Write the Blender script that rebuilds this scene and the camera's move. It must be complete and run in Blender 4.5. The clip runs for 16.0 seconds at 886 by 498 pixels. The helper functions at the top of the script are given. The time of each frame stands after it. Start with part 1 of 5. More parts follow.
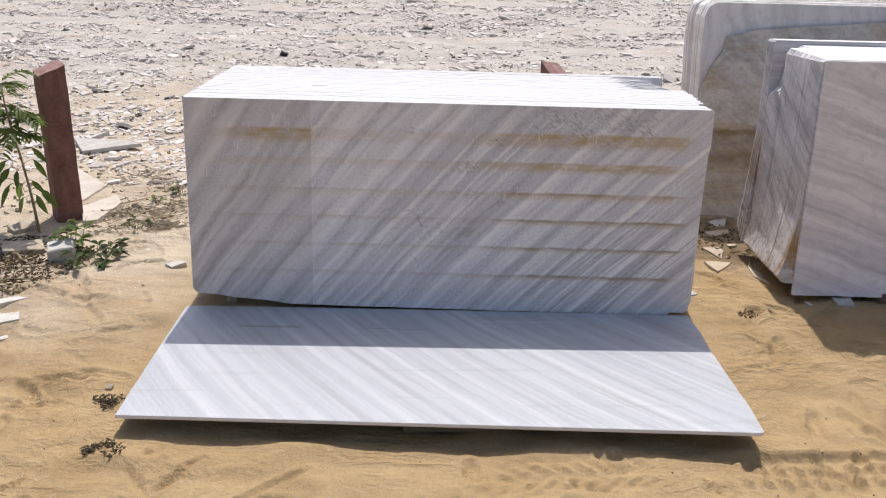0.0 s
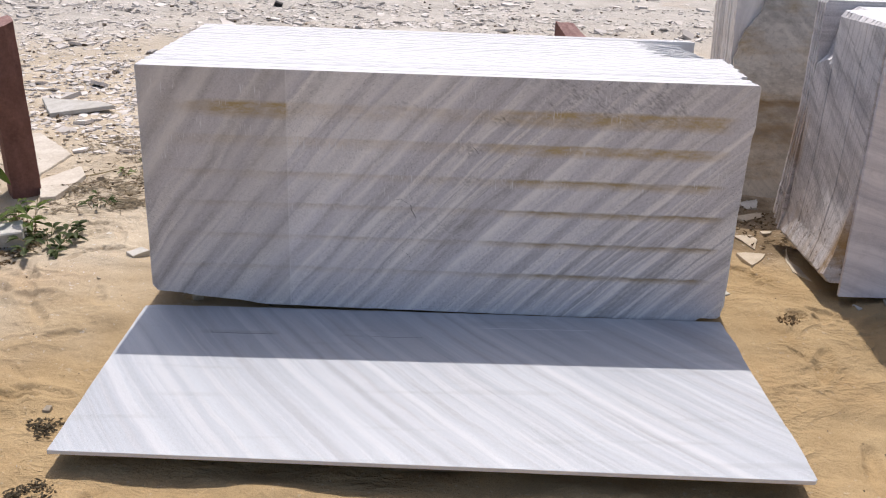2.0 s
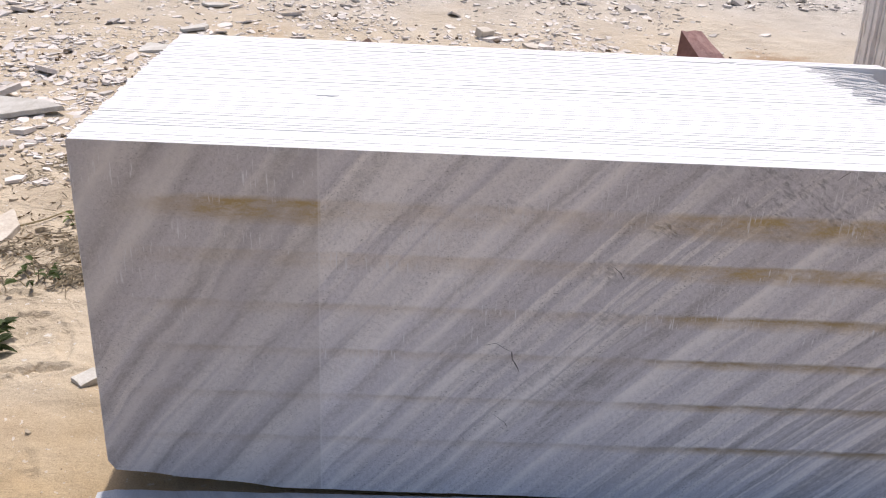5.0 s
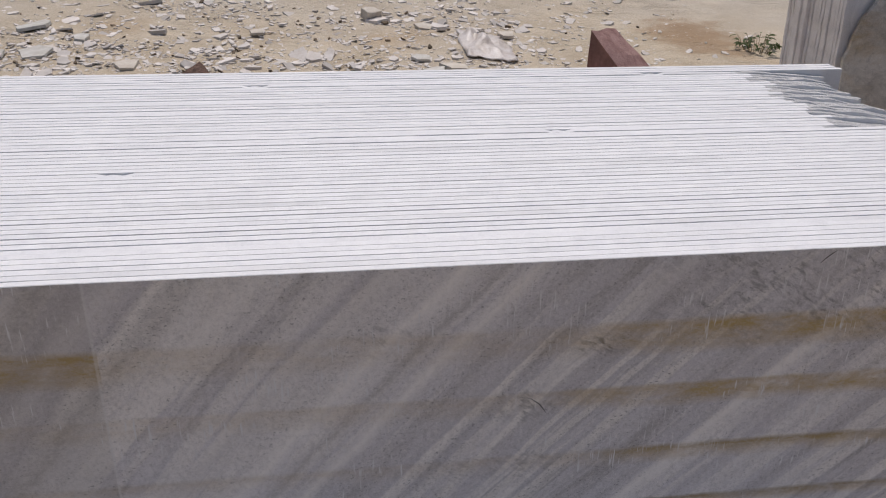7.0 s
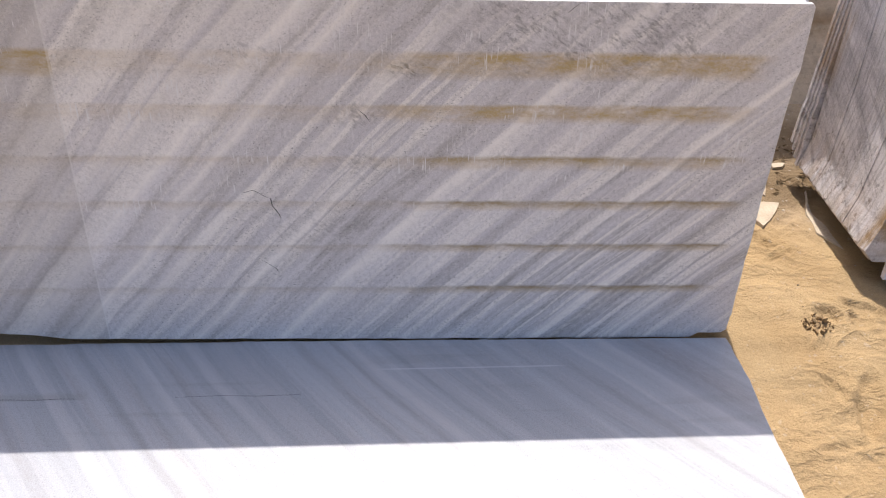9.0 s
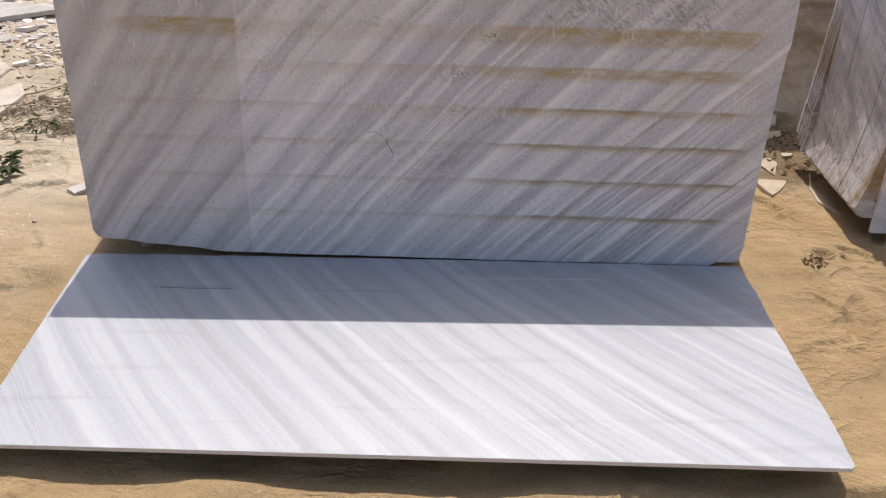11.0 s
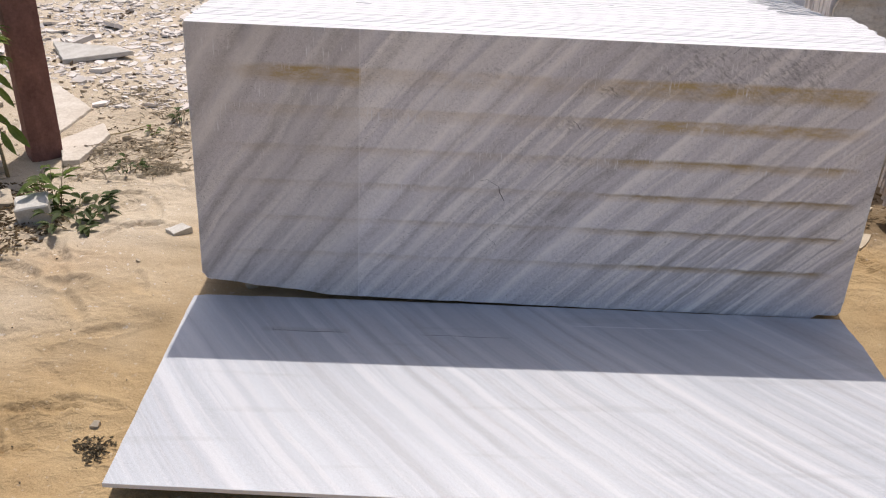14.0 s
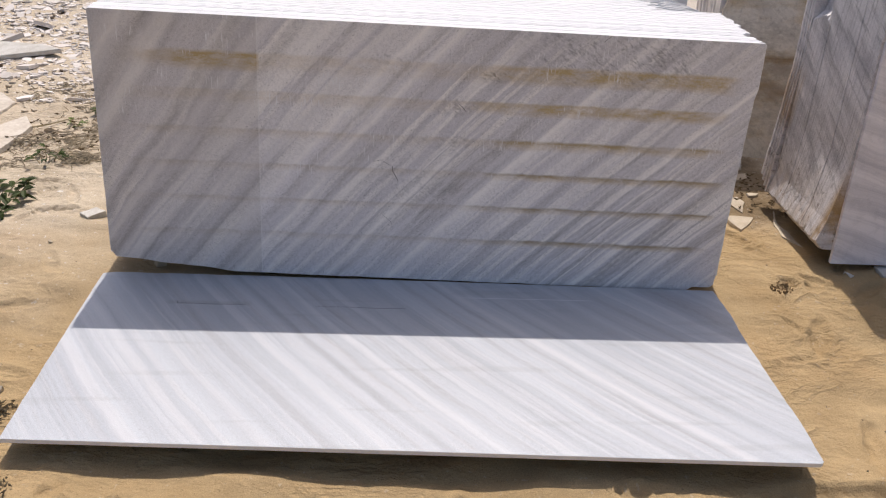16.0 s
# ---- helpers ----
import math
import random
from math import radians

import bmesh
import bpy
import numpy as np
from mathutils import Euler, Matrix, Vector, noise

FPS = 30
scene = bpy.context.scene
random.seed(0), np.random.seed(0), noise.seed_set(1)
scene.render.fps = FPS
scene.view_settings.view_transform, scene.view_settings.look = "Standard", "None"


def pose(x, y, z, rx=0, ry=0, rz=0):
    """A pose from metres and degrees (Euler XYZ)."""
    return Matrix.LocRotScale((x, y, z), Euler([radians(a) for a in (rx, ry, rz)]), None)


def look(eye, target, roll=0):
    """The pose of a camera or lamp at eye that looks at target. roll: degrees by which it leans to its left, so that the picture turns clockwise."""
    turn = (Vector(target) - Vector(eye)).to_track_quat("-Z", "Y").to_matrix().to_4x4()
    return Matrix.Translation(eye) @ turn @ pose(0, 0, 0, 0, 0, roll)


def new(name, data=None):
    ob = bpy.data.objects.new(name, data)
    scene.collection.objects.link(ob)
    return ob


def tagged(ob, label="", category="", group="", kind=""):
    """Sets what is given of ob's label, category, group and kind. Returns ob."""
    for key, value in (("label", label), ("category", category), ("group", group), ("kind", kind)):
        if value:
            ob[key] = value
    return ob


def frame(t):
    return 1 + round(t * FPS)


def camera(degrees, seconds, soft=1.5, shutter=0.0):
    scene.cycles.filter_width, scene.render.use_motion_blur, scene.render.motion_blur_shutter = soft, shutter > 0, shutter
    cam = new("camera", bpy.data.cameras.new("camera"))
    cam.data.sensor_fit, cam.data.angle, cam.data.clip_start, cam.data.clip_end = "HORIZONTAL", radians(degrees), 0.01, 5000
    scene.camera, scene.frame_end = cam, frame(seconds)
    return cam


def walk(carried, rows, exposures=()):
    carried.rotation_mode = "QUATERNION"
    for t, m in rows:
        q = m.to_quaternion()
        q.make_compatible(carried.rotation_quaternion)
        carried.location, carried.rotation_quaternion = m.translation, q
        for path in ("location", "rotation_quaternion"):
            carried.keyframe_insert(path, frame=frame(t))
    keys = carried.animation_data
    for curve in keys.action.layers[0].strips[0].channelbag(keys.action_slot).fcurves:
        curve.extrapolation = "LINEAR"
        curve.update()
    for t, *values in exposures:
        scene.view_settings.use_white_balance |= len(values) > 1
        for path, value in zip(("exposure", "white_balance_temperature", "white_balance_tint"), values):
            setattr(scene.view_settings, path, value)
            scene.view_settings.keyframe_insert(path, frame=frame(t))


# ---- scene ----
cam = camera(56.7, 16.0, 1.15)
PATH = [
    (0.0, 0.0345, 0.0811, 1.7848, 69.013, -1.466, -0.101),
    (0.5, 0.0137, 0.1394, 1.7807, 68.042, -1.600, -0.365),
    (1.0, 0.0376, 0.3102, 1.7651, 67.380, -1.623, -0.563),
    (1.5, 0.0642, 0.5548, 1.7774, 66.952, -1.891, -0.436),
    (2.0, 0.0675, 0.6645, 1.7622, 65.588, -1.877, 0.399),
    (2.5, 0.0182, 0.7457, 1.7510, 64.140, -2.085, 0.478),
    (3.0, -0.0837, 0.9361, 1.7499, 63.364, -2.729, -1.608),
    (3.5, -0.1525, 1.1176, 1.7277, 61.537, -2.793, -2.821),
    (4.0, -0.1872, 1.4867, 1.7158, 60.658, -2.381, -1.916),
    (4.5, -0.2696, 1.8179, 1.7650, 61.037, -2.251, -0.670),
    (4.7, -0.3280, 1.9202, 1.7821, 61.505, -2.588, -0.508),
    (6.8, -0.2123, 2.8695, 1.8002, 59.596, -1.641, -7.397),
    (7.0, -0.1619, 2.7826, 1.7820, 59.089, -1.698, -8.029),
    (7.5, 0.0015, 2.5880, 1.7805, 54.973, -0.815, -8.729),
    (8.0, 0.1064, 2.4116, 1.7391, 54.173, -1.507, -8.724),
    (8.5, 0.2636, 2.1894, 1.7130, 52.602, -2.283, -5.831),
    (9.0, 0.2907, 1.9831, 1.7449, 53.352, -1.683, -2.924),
    (9.5, 0.1649, 1.6971, 1.7449, 54.530, -2.182, -3.100),
    (10.0, 0.0954, 1.4913, 1.7456, 56.197, -2.169, -2.640),
    (10.2, 0.1051, 1.3805, 1.7376, 56.798, -1.869, -1.733),
    (12.3, 0.0972, 1.0784, 1.7184, 60.025, -1.582, 0.100),
    (12.5, 0.1077, 1.0768, 1.7076, 60.436, -1.594, 0.141),
    (13.0, 0.0950, 1.0961, 1.7083, 60.540, -1.716, 0.185),
    (13.5, 0.0123, 1.0926, 1.7277, 60.861, -2.031, 1.105),
    (14.0, -0.2871, 1.1331, 1.7489, 61.068, -2.440, 0.468),
    (14.5, -0.3671, 1.1267, 1.7481, 61.019, -2.932, -1.994),
    (15.0, -0.2509, 1.0470, 1.7395, 61.222, -3.064, -2.806),
    (15.5, -0.1010, 0.9530, 1.7317, 61.553, -3.338, -2.608),
    (16.0, -0.0458, 0.8922, 1.7314, 62.048, -3.505, -2.278),
]
EXPO = [(0.0, 0.17, 6400, 14), (3.0, 0.13, 6400, 15), (4.0, 0.13, 6400, 15), (4.7, 0.22, 6400, 16), (6.3, -0.50, 6350, 14), (7.0, -0.56, 6350, 14), (7.5, -0.18, 6400, 15), (8.0, 0.44, 6500, 15),
        (8.5, 0.60, 6620, 16), (9.0, 0.60, 6620, 16), (9.5, 0.52, 6600, 17), (10.2, 0.24, 6580, 16), (12.3, 0.09, 6580, 15), (16.0, 0.09, 6580, 15)]
walk(cam, [(t, pose(x, y, z, a, b, c)) for t, x, y, z, a, b, c in PATH], EXPO)

# ---- light: a high sun behind the stacks, clear sky ----
SUN_DIR = Vector((0.018, 0.508, 1.0)).normalized()
world = bpy.data.worlds.new("sky")
scene.world = world
world.use_nodes = True
wn = world.node_tree
sky = wn.nodes.new("ShaderNodeTexSky")
sky.sky_type, sky.sun_disc = "NISHITA", False
sky.sun_elevation, sky.sun_rotation = math.asin(SUN_DIR.z), math.atan2(0.018, 0.508)
sky.air_density, sky.dust_density = 1.0, 3.5
wn.links.new(sky.outputs[0], wn.nodes["Background"].inputs[0])
wn.nodes["Background"].inputs[1].default_value = 0.106
sun = new("sun", bpy.data.lights.new("sun", "SUN"))
sun.data.energy, sun.data.angle, sun.data.color = 3.3, radians(0.53), (1.0, 0.955, 0.89)
sun.matrix_world = look(SUN_DIR * 30, (0, 0, 0))


# ---- materials ----
class Nodes:
    """A small writer of node trees."""

    def __init__(self, name, rough=0.6, spec=0.4):
        self.mat = bpy.data.materials.new(name)
        self.mat.use_nodes = True
        self.t = self.mat.node_tree
        self.bsdf = self.t.nodes["Principled BSDF"]
        self.bsdf.inputs["Roughness"].default_value = rough
        self.bsdf.inputs["Specular IOR Level"].default_value = spec

    def put(self, sock, v):
        if isinstance(v, bpy.types.NodeSocket):
            self.t.links.new(v, sock)
        elif v is not None:
            if isinstance(v, tuple) and len(v) == 3 and sock.type == "RGBA":
                v = (*v, 1)
            sock.default_value = v

    def coords(self, kind="Object"):
        return self.t.nodes.new("ShaderNodeTexCoord").outputs[kind]

    def world_pos(self):
        return self.t.nodes.new("ShaderNodeNewGeometry").outputs["Position"]

    def mapping(self, v, scale=(1, 1, 1), rot=(0, 0, 0), loc=(0, 0, 0)):
        n = self.t.nodes.new("ShaderNodeMapping")
        self.put(n.inputs[0], v)
        n.inputs[1].default_value, n.inputs[2].default_value, n.inputs[3].default_value = loc, rot, scale
        return n.outputs[0]

    def sep(self, v):
        n = self.t.nodes.new("ShaderNodeSeparateXYZ")
        self.put(n.inputs[0], v)
        return n.outputs

    def comb(self, x=0.0, y=0.0, z=0.0):
        n = self.t.nodes.new("ShaderNodeCombineXYZ")
        for s, v in zip(n.inputs, (x, y, z)):
            self.put(s, v)
        return n.outputs[0]

    def m(self, op, a, b=None, c=None):
        n = self.t.nodes.new("ShaderNodeMath")
        n.operation = op
        for s, v in zip(n.inputs, (a, b, c)):
            self.put(s, v)
        return n.outputs[0]

    def vm(self, op, a, b=None):
        n = self.t.nodes.new("ShaderNodeVectorMath")
        n.operation = op
        self.put(n.inputs[0], a)
        self.put(n.inputs[1], b)
        return n.outputs[0]

    def noise(self, v, scale=5.0, detail=3.0, rough=0.55, dist=0.0, color=False):
        n = self.t.nodes.new("ShaderNodeTexNoise")
        self.put(n.inputs["Vector"], v)
        n.inputs["Scale"].default_value, n.inputs["Detail"].default_value = scale, detail
        n.inputs["Roughness"].default_value, n.inputs["Distortion"].default_value = rough, dist
        return n.outputs[1 if color else 0]

    def voronoi(self, v, scale=5.0, feature="F1", out=0):
        n = self.t.nodes.new("ShaderNodeTexVoronoi")
        n.feature = feature
        self.put(n.inputs["Vector"], v)
        n.inputs["Scale"].default_value = scale
        return n.outputs[out]

    def ramp(self, f, *stops, smooth=False):
        n = self.t.nodes.new("ShaderNodeValToRGB")
        el = n.color_ramp.elements
        n.color_ramp.interpolation = "EASE" if smooth else "LINEAR"
        while len(el) < len(stops):
            el.new(0.5)
        for e, (p, c) in zip(el, stops):
            e.position = p
            e.color = (c, c, c, 1) if isinstance(c, (int, float)) else (*c, 1)
        self.put(n.inputs[0], f)
        return n.outputs[0]

    def step(self, v, a, b):
        """0 below a, 1 above b, smooth between (a may be above b)."""
        n = self.t.nodes.new("ShaderNodeMapRange")
        n.interpolation_type = "SMOOTHSTEP"
        self.put(n.inputs[0], v)
        if a < b:
            lo, hi, p, q = a, b, 0.0, 1.0
        else:
            lo, hi, p, q = b, a, 1.0, 0.0
        for i, x in zip((1, 2, 3, 4), (lo, hi, p, q)):
            n.inputs[i].default_value = x
        return n.outputs[0]

    def mix(self, f, a, b, how="MIX"):
        n = self.t.nodes.new("ShaderNodeMix")
        n.data_type, n.blend_type = "RGBA", how
        self.put(n.inputs[0], f)
        self.put(n.inputs[6], a)
        self.put(n.inputs[7], b)
        return n.outputs[2]

    def bump(self, h, strength=0.3, dist=0.01):
        n = self.t.nodes.new("ShaderNodeBump")
        n.inputs["Strength"].default_value, n.inputs["Distance"].default_value = strength, dist
        self.put(n.inputs["Height"], h)
        self.put(self.bsdf.inputs["Normal"], n.outputs[0])
        return n.outputs[0]

    def object_random(self):
        return self.t.nodes.new("ShaderNodeObjectInfo").outputs["Random"]

    def island_random(self):
        return self.t.nodes.new("ShaderNodeNewGeometry").outputs["Random Per Island"]

    def done(self, color, rough=None):
        self.put(self.bsdf.inputs["Base Color"], color)
        self.put(self.bsdf.inputs["Roughness"], rough)
        return self.mat


GREY_M, DARK_M, WARM_M = (0.50, 0.50, 0.51), (0.24, 0.23, 0.22), (0.95, 0.92, 0.875)


def marble(name, angle, bands=0.0, sparkle=0.0, tint=(1, 1, 1), contrast=1.0, patches=(), vary=False, warm=WARM_M, white=(0.80, 0.785, 0.775), grey=(0.71, 0.695, 0.69), curve=None, pale_rows=(), dark_rows=(), dark=DARK_M, span=(-1.5, 1.5), fine=1.0):
    """Veined white and grey marble. angle: the way of the veins in the face's x and z; bands: how strong the brown saw-bed stains are.
    curve: how the veins bend (z, xz, zz, xx); pale_rows and dark_rows: upper and lower lists of single veins (place, half width, strength) across them."""
    n = Nodes(name, 0.42, 0.35)
    co = n.coords()
    if vary:
        co = n.vm("ADD", co, n.comb(0.0, n.m("MULTIPLY", n.object_random(), 40.0), 0.0))
    s = n.sep(co)
    wob = n.noise(co, 1.7, 2)
    x3 = n.m("ADD", s[0], n.m("MULTIPLY", n.m("SUBTRACT", wob, 0.5), 0.05))
    flat = n.comb(x3, n.m("MULTIPLY", s[1], 0.6), s[2])
    ca, sa = math.cos(radians(angle)), math.sin(radians(angle))
    fs = n.sep(flat)
    along = n.m("ADD", n.m("MULTIPLY", fs[0], ca), n.m("MULTIPLY", fs[2], sa))
    across = n.m("ADD", n.m("MULTIPLY", fs[0], -sa), n.m("MULTIPLY", fs[2], ca))
    if curve:
        x, z = s[0], s[2]
        lean = n.m("ADD", n.m("MULTIPLY", z, curve[0]), n.m("MULTIPLY", n.m("MULTIPLY", x, z), curve[1]))
        lean = n.m("ADD", lean, n.m("ADD", n.m("MULTIPLY", n.m("MULTIPLY", z, z), curve[2]), n.m("MULTIPLY", n.m("MULTIPLY", x, x), curve[3])))
        place = n.m("ADD", n.m("SUBTRACT", x, lean), n.m("MULTIPLY", n.m("SUBTRACT", n.noise(co, 2.6, 3), 0.5), 0.05))
        across, along = n.m("MULTIPLY", place, 0.72), n.m("MULTIPLY", z, 1.28)

    def vein(la, lc, detail, rough, shift=0.0):
        return n.noise(n.comb(n.m("MULTIPLY", along, la), n.m("ADD", fs[1], shift), n.m("MULTIPLY", across, lc * fine)), 1.0, detail, rough)

    wide, mid, pale = vein(0.3, 9.0, 3, 0.5), vein(1.0, 27.0, 4, 0.6, 3.0), vein(0.45, 21.0, 3, 0.5, 9.0)
    body = n.mix(n.ramp(wide, (0.40, 1.0), (0.62, 0.0)), white, grey)
    loose = n.ramp(n.noise(co, 2.2, 3, 0.6), (0.34, 0.35), (0.60, 1.0))
    crumb = n.ramp(vein(16.0, 48.0, 4, 0.7, 2.0), (0.36, 0.25), (0.62, 1.0))
    flock = n.ramp(n.noise(n.mapping(co, (1.0, 1, 0.8)), 1.9, 3, 0.55), (0.40, 0.15), (0.58, 1.0))
    streak = n.m("MULTIPLY", n.m("MULTIPLY", n.ramp(mid, (0.47, 0.0), (0.62, 1.0)), loose), crumb)
    body = n.mix(n.m("MULTIPLY", n.m("MULTIPLY", streak, n.m("ADD", n.m("MULTIPLY", flock, 0.6), 0.4)), 0.62 * contrast), body, DARK_M)
    hair = n.m("MULTIPLY", n.m("MULTIPLY", n.ramp(vein(1.0, 30.0, 4, 0.6, 12.0), (0.50, 0.0), (0.64, 1.0)), loose), crumb)
    body = n.mix(n.m("MULTIPLY", n.m("MULTIPLY", hair, flock), 0.6 * contrast), body, DARK_M)
    body = n.mix(n.m("MULTIPLY", n.m("MULTIPLY", n.ramp(pale, (0.52, 0.0), (0.58, 1.0)), n.m("ADD", n.m("MULTIPLY", flock, 0.6), 0.4)), 0.85 * contrast), body, warm)
    body = n.mix(n.m("MULTIPLY", n.m("MULTIPLY", n.ramp(vein(0.7, 24.0, 3, 0.5, 15.0), (0.55, 0.0), (0.60, 1.0)), flock), 0.8 * contrast), body, warm)
    body = n.mix(n.m("MULTIPLY", n.ramp(n.noise(co, 95.0, 7, 0.95), (0.47, 0.0), (0.64, 1.0)), 0.5 * contrast), body, DARK_M)
    pit = n.m("MULTIPLY", n.ramp(n.noise(n.mapping(co, (1, 1, 1.8)), 130.0, 3, 0.6), (0.59, 0.0), (0.65, 1.0)), n.ramp(mid, (0.42, 0.0), (0.58, 1.0)))
    body = n.mix(n.m("MULTIPLY", pit, 0.7 * contrast), body, (0.10, 0.10, 0.105))
    if curve:
        # single veins that can be told apart
        fray = n.m("ADD", place, n.m("MULTIPLY", n.m("SUBTRACT", n.noise(n.comb(n.m("MULTIPLY", along, 5.0), 0.0, n.m("MULTIPLY", across, 45.0)), 1.0, 4, 0.65), 0.5), 0.022))
        where_u = n.m("DIVIDE", n.m("SUBTRACT", fray, span[0]), span[1] - span[0])
        upper = n.step(n.m("ADD", s[2], n.m("MULTIPLY", n.m("SUBTRACT", n.noise(co, 3.0, 3), 0.5), 0.5)), 0.40, 0.62)

        def singles(rows):
            stops = []
            for u0, w, k in rows:
                for p, c in ((u0 - w * 0.85, 0.0), (u0 - w * 0.15, k), (u0 + w * 0.85, 0.0)):
                    stops.append(((p - span[0]) / (span[1] - span[0]), c))
            return n.ramp(where_u, *stops)

        def both(pair):
            return n.mix(upper, singles(pair[1]), singles(pair[0])) if len(pair) > 1 else singles(pair[0])

        broken = n.ramp(n.noise(n.comb(n.m("MULTIPLY", along, 2.2), 4.0, n.m("MULTIPLY", across, 9.0)), 1.0, 3, 0.6), (0.30, 0.55), (0.50, 1.0))
        gritty = n.ramp(n.noise(n.comb(n.m("MULTIPLY", along, 45.0), 0.0, n.m("MULTIPLY", across, 110.0)), 1.0, 4, 0.75), (0.34, 0.35), (0.60, 1.0))
        body = n.mix(n.m("MULTIPLY", n.m("MULTIPLY", both(pale_rows), broken), 0.95), body, warm)
        torn = n.ramp(n.noise(n.comb(n.m("MULTIPLY", along, 3.1), 8.0, n.m("MULTIPLY", across, 13.0)), 1.0, 4, 0.65), (0.34, 0.15), (0.54, 1.0))
        body = n.mix(n.m("MULTIPLY", n.m("MULTIPLY", n.m("MULTIPLY", both(dark_rows), torn), gritty), 0.85), body, dark)
        salt = n.m("MULTIPLY", n.ramp(n.noise(co, 115.0, 6, 0.85), (0.50, 0.0), (0.60, 1.0)), n.ramp(n.noise(co, 6.0, 4, 0.6), (0.35, 0.35), (0.6, 1.0)))
        body = n.mix(n.m("MULTIPLY", salt, 0.24 * contrast), body, dark)
        body = n.mix(n.m("MULTIPLY", n.ramp(n.noise(co, 80.0, 6, 0.85, 0.3), (0.53, 0.0), (0.64, 1.0)), 0.40 * contrast), body, warm)
    # grains of the stone
    grain = n.noise(co, 260.0, 4, 0.8)
    body = n.mix(0.45, body, n.ramp(grain, (0.25, 0.24), (0.75, 0.80)), "OVERLAY")
    blot = n.noise(co, 24.0, 5, 0.7)
    body = n.mix(n.m("MULTIPLY", n.ramp(blot, (0.52, 0.0), (0.78, 1.0)), 0.28), body, GREY_M)
    for px, pz, r, amount in patches:
        # feathery dark flecks that lie across the veins
        ds = n.sep(n.vm("SUBTRACT", n.comb(s[0], 0.0, s[2]), (px, 0.0, pz)))
        dist = n.m("POWER", n.m("ADD", n.m("MULTIPLY", ds[0], ds[0]), n.m("MULTIPLY", n.m("MULTIPLY", ds[2], ds[2]), 7.0)), 0.5)
        turned = n.mapping(n.mapping(co, (1, 1, 1), (0, -0.6, 0)), (30, 1, 90))
        fleck = n.m("MULTIPLY", n.ramp(n.noise(turned, 1.0, 5, 0.7, 0.5), (0.47, 0.0), (0.62, 1.0)), n.ramp(n.noise(co, 14.0, 4, 0.65), (0.42, 0.1), (0.60, 1.0)))
        body = n.mix(n.m("MULTIPLY", n.m("MULTIPLY", n.step(dist, r, r * 0.3), fleck), amount), body, (0.15, 0.15, 0.155))
    rough = n.ramp(n.noise(co, 9.0, 4), (0.3, 0.36), (0.7, 0.52))
    if bands:
        zz = n.m("ADD", s[2], n.m("MULTIPLY", n.m("SUBTRACT", n.noise(n.mapping(co, (3.0, 1, 1)), 3.0, 3), 0.5), 0.016))
        halo, line = [(0.0, 0.0)], [(0.0, 0.0)]
        for z0, up, down, h, k in ((0.203, 0.006, 0.026, 0.75, 0.8), (0.346, 0.006, 0.026, 0.8, 0.95), (0.486, 0.006, 0.03, 0.9, 0.8),
                                   (0.620, 0.008, 0.04, 1.0, 0.5), (0.768, 0.006, 0.052, 1.0, 0.12), (0.905, 0.012, 0.07, 1.0, 0.0)):
            halo += [(z0 - down, 0.0), (z0 - down * 0.5, h * (0.55 if down < 0.045 else 0.9)), (z0 - 0.002, h), (z0 + up, 0.0)]
            line += [(z0 - 0.018, 0.0), (z0 - 0.006, k * 0.5), (z0, k), (z0 + 0.007, 0.0)]
        halo, line = n.ramp(zz, *halo), n.ramp(zz, *line)
        jag = n.m("ADD", s[0], n.m("MULTIPLY", n.m("SUBTRACT", n.noise(co, 7.0, 4), 0.5), 0.22))
        right = n.m("MULTIPLY", n.step(jag, 0.18, 0.50), n.step(jag, 1.29, 1.19))
        left = n.m("MULTIPLY", n.m("MULTIPLY", n.step(jag, -1.02, -0.82), n.step(s[0], -0.560, -0.566)), n.step(s[2], 0.80, 0.82))
        centre = n.m("MULTIPLY", n.m("MULTIPLY", n.step(s[0], -1.15, -0.9), n.step(jag, 0.4, 0.25)), 0.27)
        where = n.m("ADD", n.m("MAXIMUM", right, left), centre)
        patchy = n.ramp(n.noise(n.mapping(co, (4, 1, 14)), 2.0, 5, 0.65), (0.34, 0.25), (0.60, 1.0))
        gold = n.ramp(n.noise(n.mapping(co, (1, 1, 1.6)), 85.0, 5, 0.8), (0.33, 0.6), (0.55, 1.0))
        amount = n.m("MULTIPLY", n.m("MULTIPLY", n.m("MULTIPLY", where, patchy), gold), bands)
        body = n.mix(n.m("MULTIPLY", n.m("MULTIPLY", halo, amount), 0.95), body, (0.50, 0.355, 0.13))
        body = n.mix(n.m("MULTIPLY", n.m("MULTIPLY", line, amount), 0.75), body, (0.14, 0.095, 0.055))
        # thin bands left by the saw, the seam of a resin strip, vertical scratches
        older = n.m("MULTIPLY", n.step(s[0], -0.566, -0.570), 0.22)
        body = n.mix(older, body, (0.38, 0.35, 0.31))
        seam = n.m("MULTIPLY", n.step(n.m("ABSOLUTE", n.m("SUBTRACT", s[0], -0.566)), 0.0035, 0.001), 0.45)
        body = n.mix(seam, body, (0.80, 0.79, 0.77))
        for sx, amt in ((0.150, 0.35), (0.168, 0.3), (1.243, 0.28), (-0.33, 0.15)):
            sc = n.m("MULTIPLY", n.step(n.m("ABSOLUTE", n.m("SUBTRACT", s[0], sx)), 0.003, 0.0008), n.ramp(n.noise(co, 11.0, 3), (0.42, 0.0), (0.6, amt)))
            body = n.mix(sc, body, (0.82, 0.81, 0.80))
